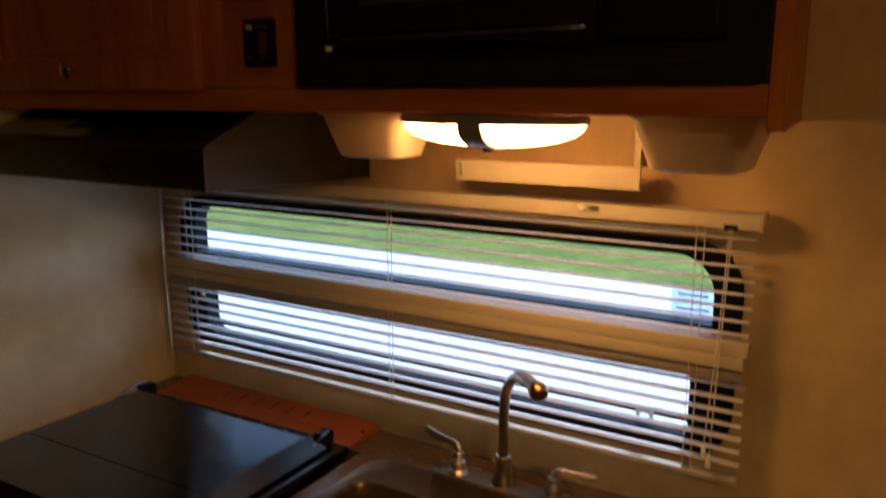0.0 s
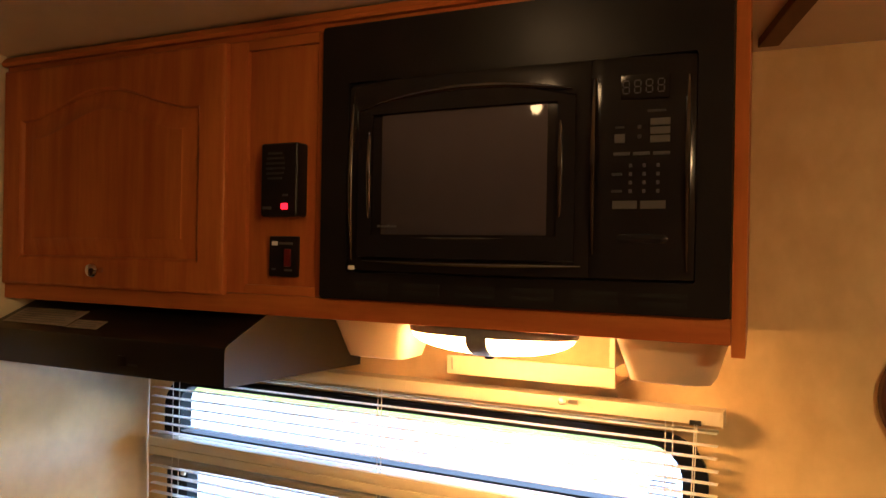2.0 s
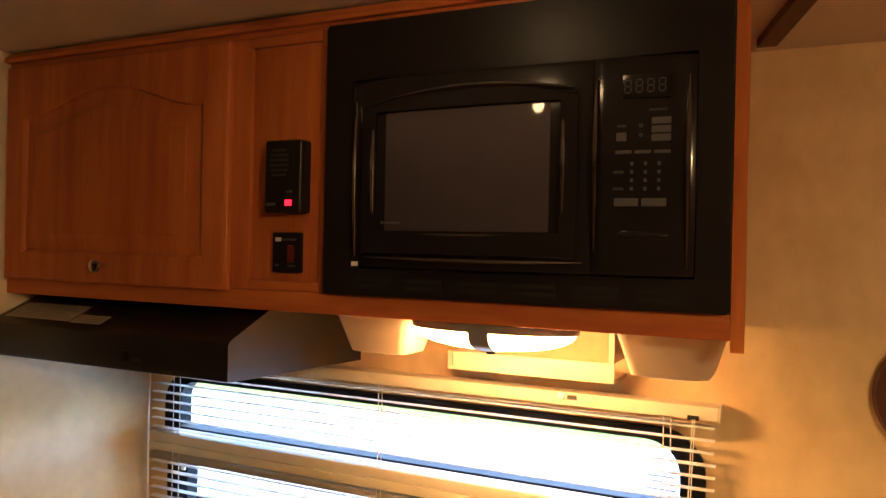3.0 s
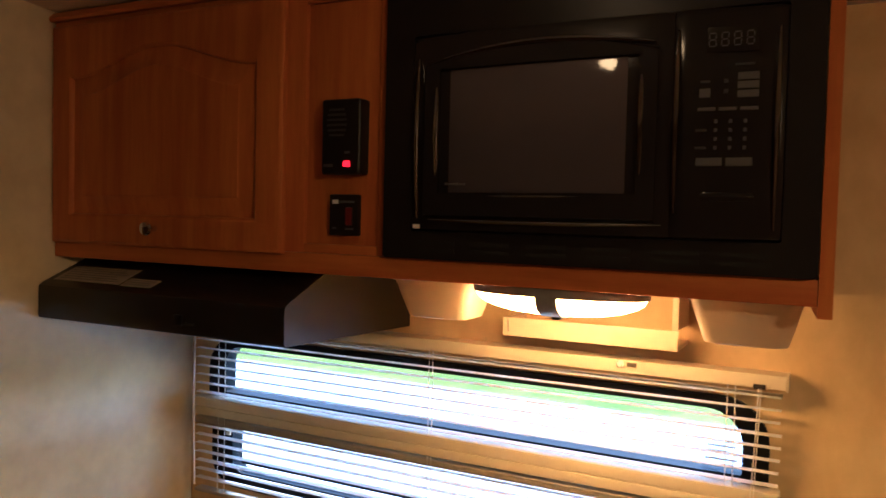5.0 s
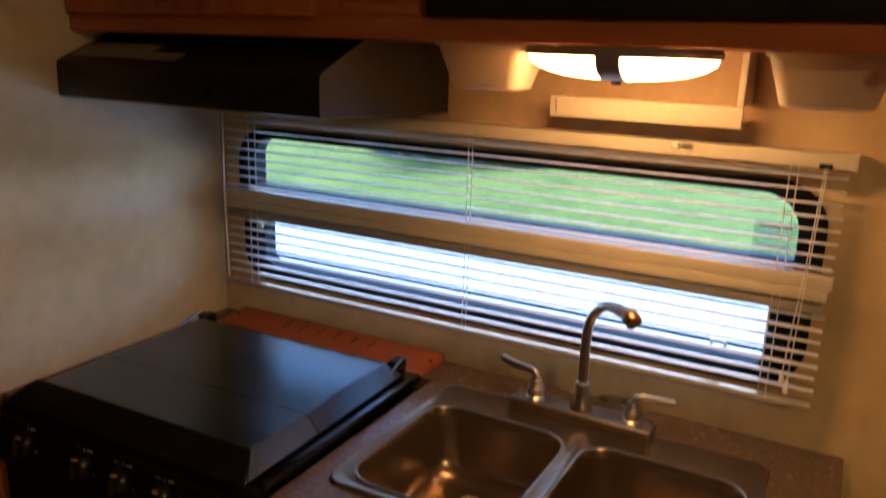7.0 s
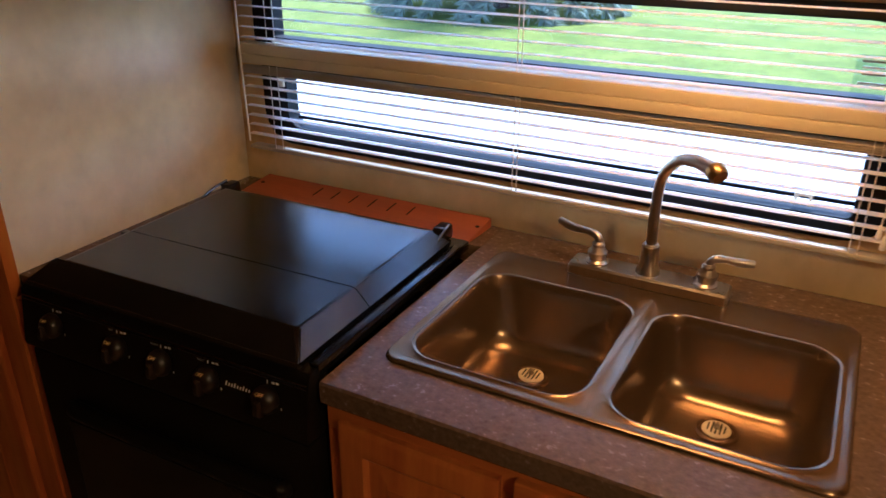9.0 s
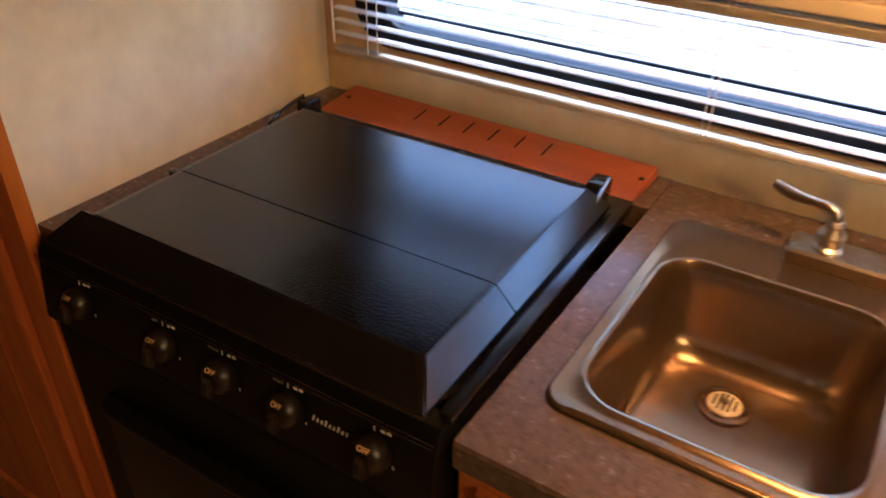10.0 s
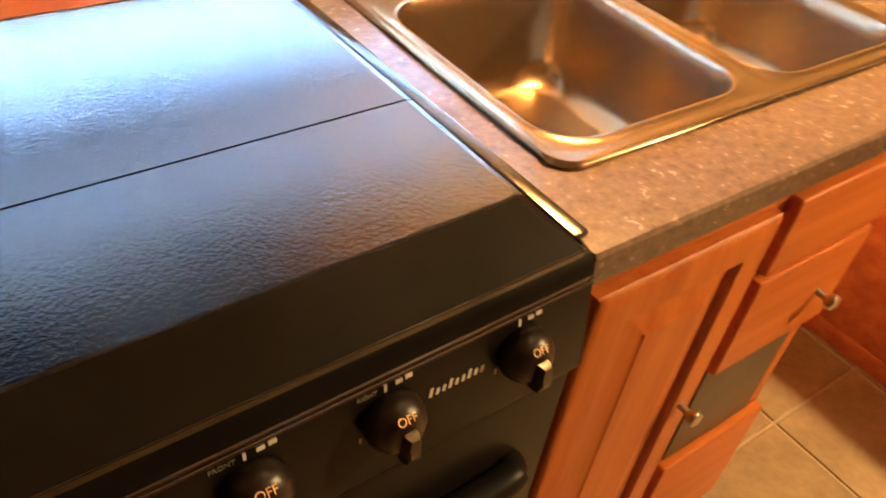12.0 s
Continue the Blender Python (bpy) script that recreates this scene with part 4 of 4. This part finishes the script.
def sink():
    s = thing("double_sink", (1.01, -0.33, 0.76), "bronze-toned double-bowl sink set into the countertop", "sink")
    x0, x1, y0, y1 = SINK
    zr = CT + 0.0065
    bowls = ((0.73, 1.002, -0.522, -0.212), (1.042, 1.314, -0.525, -0.212))
    # rim plate built as strips between the outer edge and two rounded openings
    nseg = 8
    xm = (bowls[0][1] + bowls[1][0]) / 2
    b = bmesh.new()
    for k, (bx0, bx1, by0, by1) in enumerate(bowls):
        ox0, ox1 = (x0, xm) if k == 0 else (xm, x1)
        rad = (0.0, 0.028, 0.028, 0.0) if k == 0 else (0.028, 0.0, 0.0, 0.028)
        rad = tuple(max(r, 0.0005) for r in rad)
        outer = rrect(ox0, ox1, y0, y1, 0, nseg, rad)
        inner = rrect(bx0, bx1, by0, by1, 0.05, nseg)
        def o(inset, z):
            return [((x if (abs(x - xm) < 0.002) else x + (inset if x < (x0 + x1) / 2 else -inset)), (y + inset if y < -0.33 else y - inset), (zr - 0.0015 if abs(x - xm) < 0.002 else z)) for x, y in outer]
        def i(grow, z):
            return [(x, y, z) for x, y in rrect(bx0 - grow, bx1 + grow, by0 - grow, by1 + grow, 0.05 + grow, nseg)]
        rings = [o(0.0, CT + 0.0006), o(0.001, CT + 0.004), o(0.004, zr + 0.0005), o(0.010, zr), o(0.014, zr - 0.0015), i(0.012, zr - 0.0015), i(0.007, zr + 0.0005), i(0.003, zr - 0.0005), i(0.0, zr - 0.006)]
        def bowl(inset, z, r):
            return [(x, y, z) for x, y in rrect(bx0 + inset, bx1 - inset, by0 + inset, by1 - inset, r, nseg)]
        rings += [bowl(0.004, zr - 0.03, 0.05), bowl(0.01, zr - 0.1, 0.052), bowl(0.015, zr - 0.116, 0.055), bowl(0.024, zr - 0.131, 0.055), bowl(0.042, zr - 0.139, 0.05), bowl(0.09, zr - 0.1415, 0.04), bowl(0.125, zr - 0.143, 0.008)]
        join(b, loft(rings, cap=(False, True)))
    bmesh.ops.remove_doubles(b, verts=b.verts, dist=1e-5)
    part("basin", b, M_SINK, s)
    zd = zr - 0.1425
    for cx, cy in ((0.852, -0.299), (1.168, -0.3)):
        d = part("drain", lathe([(0.036, 0.0), (0.0345, 0.003), (0.029, 0.0035), (0.025, -0.0005), (0.023, 0.001), (0.0, 0.001)], (cx, cy, zd + 0.0012), (0, 0, 1), 28), M_SINK, s, "metal drain ring")
        part("strainer", lathe([(0.0225, 0.0005), (0.0225, 0.003), (0.02, 0.0045), (0.0, 0.005)], (cx, cy, zd + 0.002), (0, 0, 1), 24), M_CREAM, d, "pale slotted strainer")
        for k in range(5):
            w = (0.010, 0.015, 0.016, 0.015, 0.010)[k]
            part("slot", box(cx - 0.013 + 0.0065 * k - 0.0013, cx - 0.013 + 0.0065 * k + 0.0013, cy - w, cy + w, zd + 0.0068, zd + 0.0074, 0), M_HOLE, d, smooth=False)
        part("lift_pin", lathe([(0.004, 0.006), (0.005, 0.012), (0.003, 0.015), (0, 0.0155)], (cx, cy, zd), (0, 0, 1), 12), M_NICKEL, d)


sink()


def faucet():
    f = thing("kitchen_faucet", (0.99, -0.12, CT + 0.006), "brushed nickel two-handle faucet with a high curved spout", "faucet")
    zb = CT + 0.0055
    base = [[(x, y, z) for x, y in rrect(0.853 + i, 1.135 - i, -0.148 + i, -0.092 - i, 0.006, 4)] for i, z in ((0, zb), (0, zb + 0.016), (0.003, zb + 0.02))]
    part("base_plate", loft(base), M_NICKEL, f)
    zt = zb + 0.02
    sx, sy = 0.993, -0.118
    part("spout_collar", lathe([(0.021, 0), (0.021, 0.006), (0.017, 0.012), (0.0145, 0.045), (0.0155, 0.052), (0.013, 0.056), (0, 0.056)], (sx, sy, zt), (0, 0, 1), 22), M_NICKEL, f)
    path = smooth_path([(sx, sy, zt + 0.05), (sx, sy, zt + 0.13), (sx + 0.006, sy - 0.004, zt + 0.182), (sx + 0.03, sy - 0.022, zt + 0.217), (sx + 0.06, sy - 0.046, zt + 0.23), (sx + 0.096, sy - 0.076, zt + 0.23)], 7)
    part("spout", tube(path, [0.0094 + 0.003 * max(0, (i - len(path) * 0.6) / (len(path) * 0.4)) for i in range(len(path))], 16), M_NICKEL, f)
    tip = Vector(path[-1])
    d = (tip - Vector(path[-3])).normalized()
    part("aerator", lathe([(0.013, -0.004), (0.0155, 0.001), (0.0155, 0.014), (0.013, 0.018), (0.01, 0.0182), (0, 0.0175)], tip, d + Vector((0, 0, -0.45)), 20), M_BRASS, f, "brass-toned aerator tip")
    for hx, s in ((0.9, -1), (1.094, 1)):
        part("handle_base", lathe([(0.02, 0), (0.02, 0.003), (0.015, 0.007), (0.0155, 0.011), (0.018, 0.017), (0.018, 0.022), (0.014, 0.027), (0.011, 0.032), (0.012, 0.037), (0.009, 0.041), (0, 0.042)], (hx, -0.12, zt), (0, 0, 1), 22), M_NICKEL, f)
        if s < 0:
            hp = smooth_path([(hx, -0.12, zt + 0.037), (hx - 0.003, -0.118, zt + 0.049), (hx - 0.02, -0.113, zt + 0.054), (hx - 0.055, -0.103, zt + 0.052), (hx - 0.085, -0.095, zt + 0.058)], 5)
        else:
            hp = smooth_path([(hx, -0.12, zt + 0.037), (hx + 0.004, -0.118, zt + 0.047), (hx + 0.018, -0.113, zt + 0.051), (hx + 0.045, -0.105, zt + 0.047), (hx + 0.07, -0.097, zt + 0.046)], 5)
        n = len(hp)
        part("lever", tube(hp, [0.0072 if i < n * 0.5 else 0.0055 + 0.0025 * math.sin(math.pi * (i - n * 0.5) / (n * 0.5)) for i in range(n)], 12), M_NICKEL, f)


faucet()


def base_cabinet():
    c = thing("base_cabinet", (0.9, -0.33, 0.0), "honey-brown wooden sink cabinet with doors and knobs", "cabinet")
    y = -0.632
    # carcass with a clipped corner at its free end
    plan = [(0.662, y + 0.018), (1.198, y + 0.018), (1.445, -0.36), (1.445, -0.004), (1.34, -0.004), (1.34, -0.1), (0.69, -0.1), (0.662, -0.1)]
    part("carcass", loft([[(px, py, z) for px, py in plan] for z in (0.1, 0.74)]), M_WOOD_V, c, smooth=False)
    part("plinth", box(0.69, 1.15, -0.56, -0.12, 0.002, 0.0995, 0.002), M_WOOD_DARK, c)
    part("top_rail", box(0.66, 1.2, y, y + 0.0175, 0.822, 0.8715, 0.002), M_WOOD_H, c)
    part("bottom_rail", box(0.66, 1.2, y, y + 0.0175, 0.1, 0.14, 0.002), M_WOOD_H, c)
    for x0, x1 in ((0.66, 0.7), (0.93, 0.98), (1.165, 1.2)):
        part("stile", box(x0, x1, y, y + 0.0175, 0.1405, 0.8215, 0.002), M_WOOD_V, c)
    d1 = raised_door(0.686, 0.944, 0.13, 0.846, y - 0.0165, c, 0.0, stile=0.05)
    knob(0.916, y - 0.0165, 0.555, d1, 0.012)
    f1 = part("drawer_front", box(0.966, 1.196, y - 0.0165, y - 0.0005, 0.748, 0.856, 0.005, 3), M_WOOD_H, c, "plain honey-brown drawer front")
    f2 = part("drawer_front", box(0.966, 1.196, y - 0.0165, y - 0.0005, 0.578, 0.738, 0.005, 3), M_WOOD_H, c, "plain honey-brown drawer front")
    knob(1.138, y - 0.0165, 0.648, f2, 0.012)
    part("vent_panel", box(0.975, 1.165, y - 0.004, y - 0.0005, 0.372, 0.573, 0.001), M_PANEL, c, "dull grey-brown vent panel")
    part("drawer_front", box(0.966, 1.196, y - 0.0165, y - 0.0005, 0.13, 0.37, 0.005, 3), M_WOOD_H, c, "plain honey-brown drawer front")


base_cabinet()


def pantry():
    """The tall cupboard behind the partition; its front stands level with the cooker's."""
    c = thing("pantry_cupboard", (-0.4, -0.6, 0.0), "tall honey-brown wooden pantry cupboard beside the cooker", "cupboard")
    y = -0.655
    part("stile", box(-0.105, -0.031, y, -0.631, 0.002, 2.105, 0.003), M_WOOD_V, c)
    part("stile", box(-0.8, -0.735, y, -0.631, 0.002, 2.105, 0.003), M_WOOD_V, c)
    for z0, z1 in ((0.002, 0.12), (1.0, 1.06), (2.03, 2.105)):
        part("rail", box(-0.7345, -0.1055, y, -0.631, z0, z1, 0.003), M_WOOD_H, c)
    for z0, z1 in ((0.105, 1.015), (1.045, 2.045)):
        d = raised_door(-0.75, -0.09, z0, z1, y - 0.0165, c, 0.0, stile=0.06)
        knob(-0.7, y - 0.0165, z0 + 0.5, d, 0.012)
    part("filler_strip", box(-0.0305, 0.011, -0.65, -0.632, 0.002, 0.871, 0.002), M_WOOD_V, c)


pantry()


def bench_base():
    b = thing("bench", (2.15, -0.6, 0.0), "low reddish-brown wooden bench base on the tiles", "bench")
    part("base", box(1.87, 2.5, -1.1, -0.02, 0.002, 0.4, 0.004), M_WOOD_H, b)
    part("kick_trim", box(1.862, 1.8695, -1.1, -0.02, 0.002, 0.05, 0.002), M_WOOD_H, b)
    part("cushion", box(1.86, 2.52, -1.12, -0.015, 0.401, 0.49, 0.02, 3), M_WOOD_DARK, b, "dark brown seat cushion")


bench_base()


def dome_lamp(x, y, light, k=1.0):
    l = thing("ceiling_lamp", (x, y, ceil_z(y)), "small lit ceiling lamp with a warm lens, the brighter one added unseen", "lamp", "ceiling lamps")
    z = ceil_z(y)
    part("base", lathe([(0.0, 0.012), (0.075 * k, 0.0), (0.078 * k, -0.012), (0.07 * k, -0.016), (0, -0.016)], (x, y, z - 0.004), (0, 0, 1), 28), M_PEWTER, l)
    part("lens", lathe([(0.062 * k, 0), (0.058 * k, -0.01), (0.042 * k, -0.02), (0.018 * k, -0.026), (0, -0.027)], (x, y, z - 0.0205), (0, 0, 1), 28), light, l, "glowing warm lens")


dome_lamp(1.1, -0.74, M_LAMP2, 0.6)
# unseen lamp, added to brighten the base cabinets and the floor
dome_lamp(2.6, -1.9, M_LAMP_FILL, 1.6)


def spruce(x, y, h, seed):
    """A spruce with a tapered trunk, drooping limbs and needle sprays."""
    rnd = random.Random(seed)
    t = thing("spruce_tree", (x, y, -0.86), "large spruce with drooping grey-green branches on the lawn", "tree")
    z0 = -0.86
    part("trunk", tube([(x, y, z0 + h * f) for f in (0, 0.03, 0.3, 0.7, 1)], (0.26, 0.2, 0.15, 0.07, 0.01), 10), M_BARK, t)
    limbs, vs, fs = bmesh.new(), [], []
    for k in range(190):
        f = (k + rnd.random()) / 120 if k < 120 else 0.1 * rnd.random()
        zz = z0 + 1.15 + (h - 1.5) * f ** 1.25
        length = (1 - f) ** 0.8 * 3.0 + 0.25
        a = k * 2.399 + rnd.uniform(-0.3, 0.3)
        d = Vector((math.cos(a), math.sin(a), 0))
        pts = [Vector((x, y, zz)) + d * length * s + Vector((0, 0, -0.42 * length * s * s + 0.12 * length * math.sin(math.pi * s) )) for s in (0, 0.35, 0.7, 1)]
        join(limbs, tube(pts, (0.03, 0.022, 0.014, 0.004), 4))
        nsp = int(16 * length) if f < 0.45 else int(6 * length)
        for j in range(nsp):
            s = 0.18 + 0.82 * (j + rnd.random()) / nsp
            i = min(2, int(s * 3))
            p = pts[i].lerp(pts[i + 1], s * 3 - i) if i < 3 else pts[3]
            side = d.cross(Vector((0, 0, 1))) * rnd.choice((-1, 1))
            for q in range(7):
                dirn = (d * rnd.uniform(0.1, 0.7) + side * rnd.uniform(0.1, 0.8) + Vector((0, 0, rnd.uniform(-0.9, 0.05)))).normalized()
                ln = rnd.uniform(0.16, 0.38)
                wv = dirn.cross(Vector((rnd.uniform(-1, 1), rnd.uniform(-1, 1), rnd.uniform(-1, 1)))).normalized() * 0.014
                n = len(vs)
                vs += [p + wv, p - wv, p + dirn * ln * 0.6 - wv * 1.3, p + dirn * ln, p + dirn * ln * 0.6 + wv * 1.3]
                fs.append((n, n + 1, n + 2, n + 3, n + 4))
    part("limbs", limbs, M_BARK, t)
    me = bpy.data.meshes.new("needles")
    me.from_pydata([v - Vector((x, y, z0)) for v in vs], [], fs)
    me.materials.append(M_SPRAY)
    nd = new("needles", me)
    nd.parent = t
    nd["kind"] = "stuff"
    nd["label"] = "grey-green needle sprays"


spruce(-6.7, 16.3, 9.0, 3)


# ---- floor ----
fl = part("floor", box(-1.32, ROOM_E + 0.02, ROOM_S - 0.02, 0.02, -0.05, -0.004, 0), M_GROUT, None, smooth=False)
tagged(fl, "tan stone-look tiled floor with pale grout", "", "", "structure")
TILE = 0.305
tb = box(-TILE / 2 + 0.003, TILE / 2 - 0.003, -TILE / 2 + 0.003, TILE / 2 - 0.003, -0.006, 0.0, 0.0025, 1)
tile_me = bpy.data.meshes.new("tile")
tb.to_mesh(tile_me)
tb.free()
tile_me.materials.append(M_TILE)
for i in range(15):
    for j in range(8):
        x = -1.2 + TILE * (i + 0.5)
        y = -TILE * (j + 0.5) + 0.03
        if x + TILE / 2 > ROOM_E or y - TILE / 2 < ROOM_S:
            continue
        t = new("tile", tile_me)
        t.parent = fl
        t.location = Vector((x, y, 0.0)) - fl.location
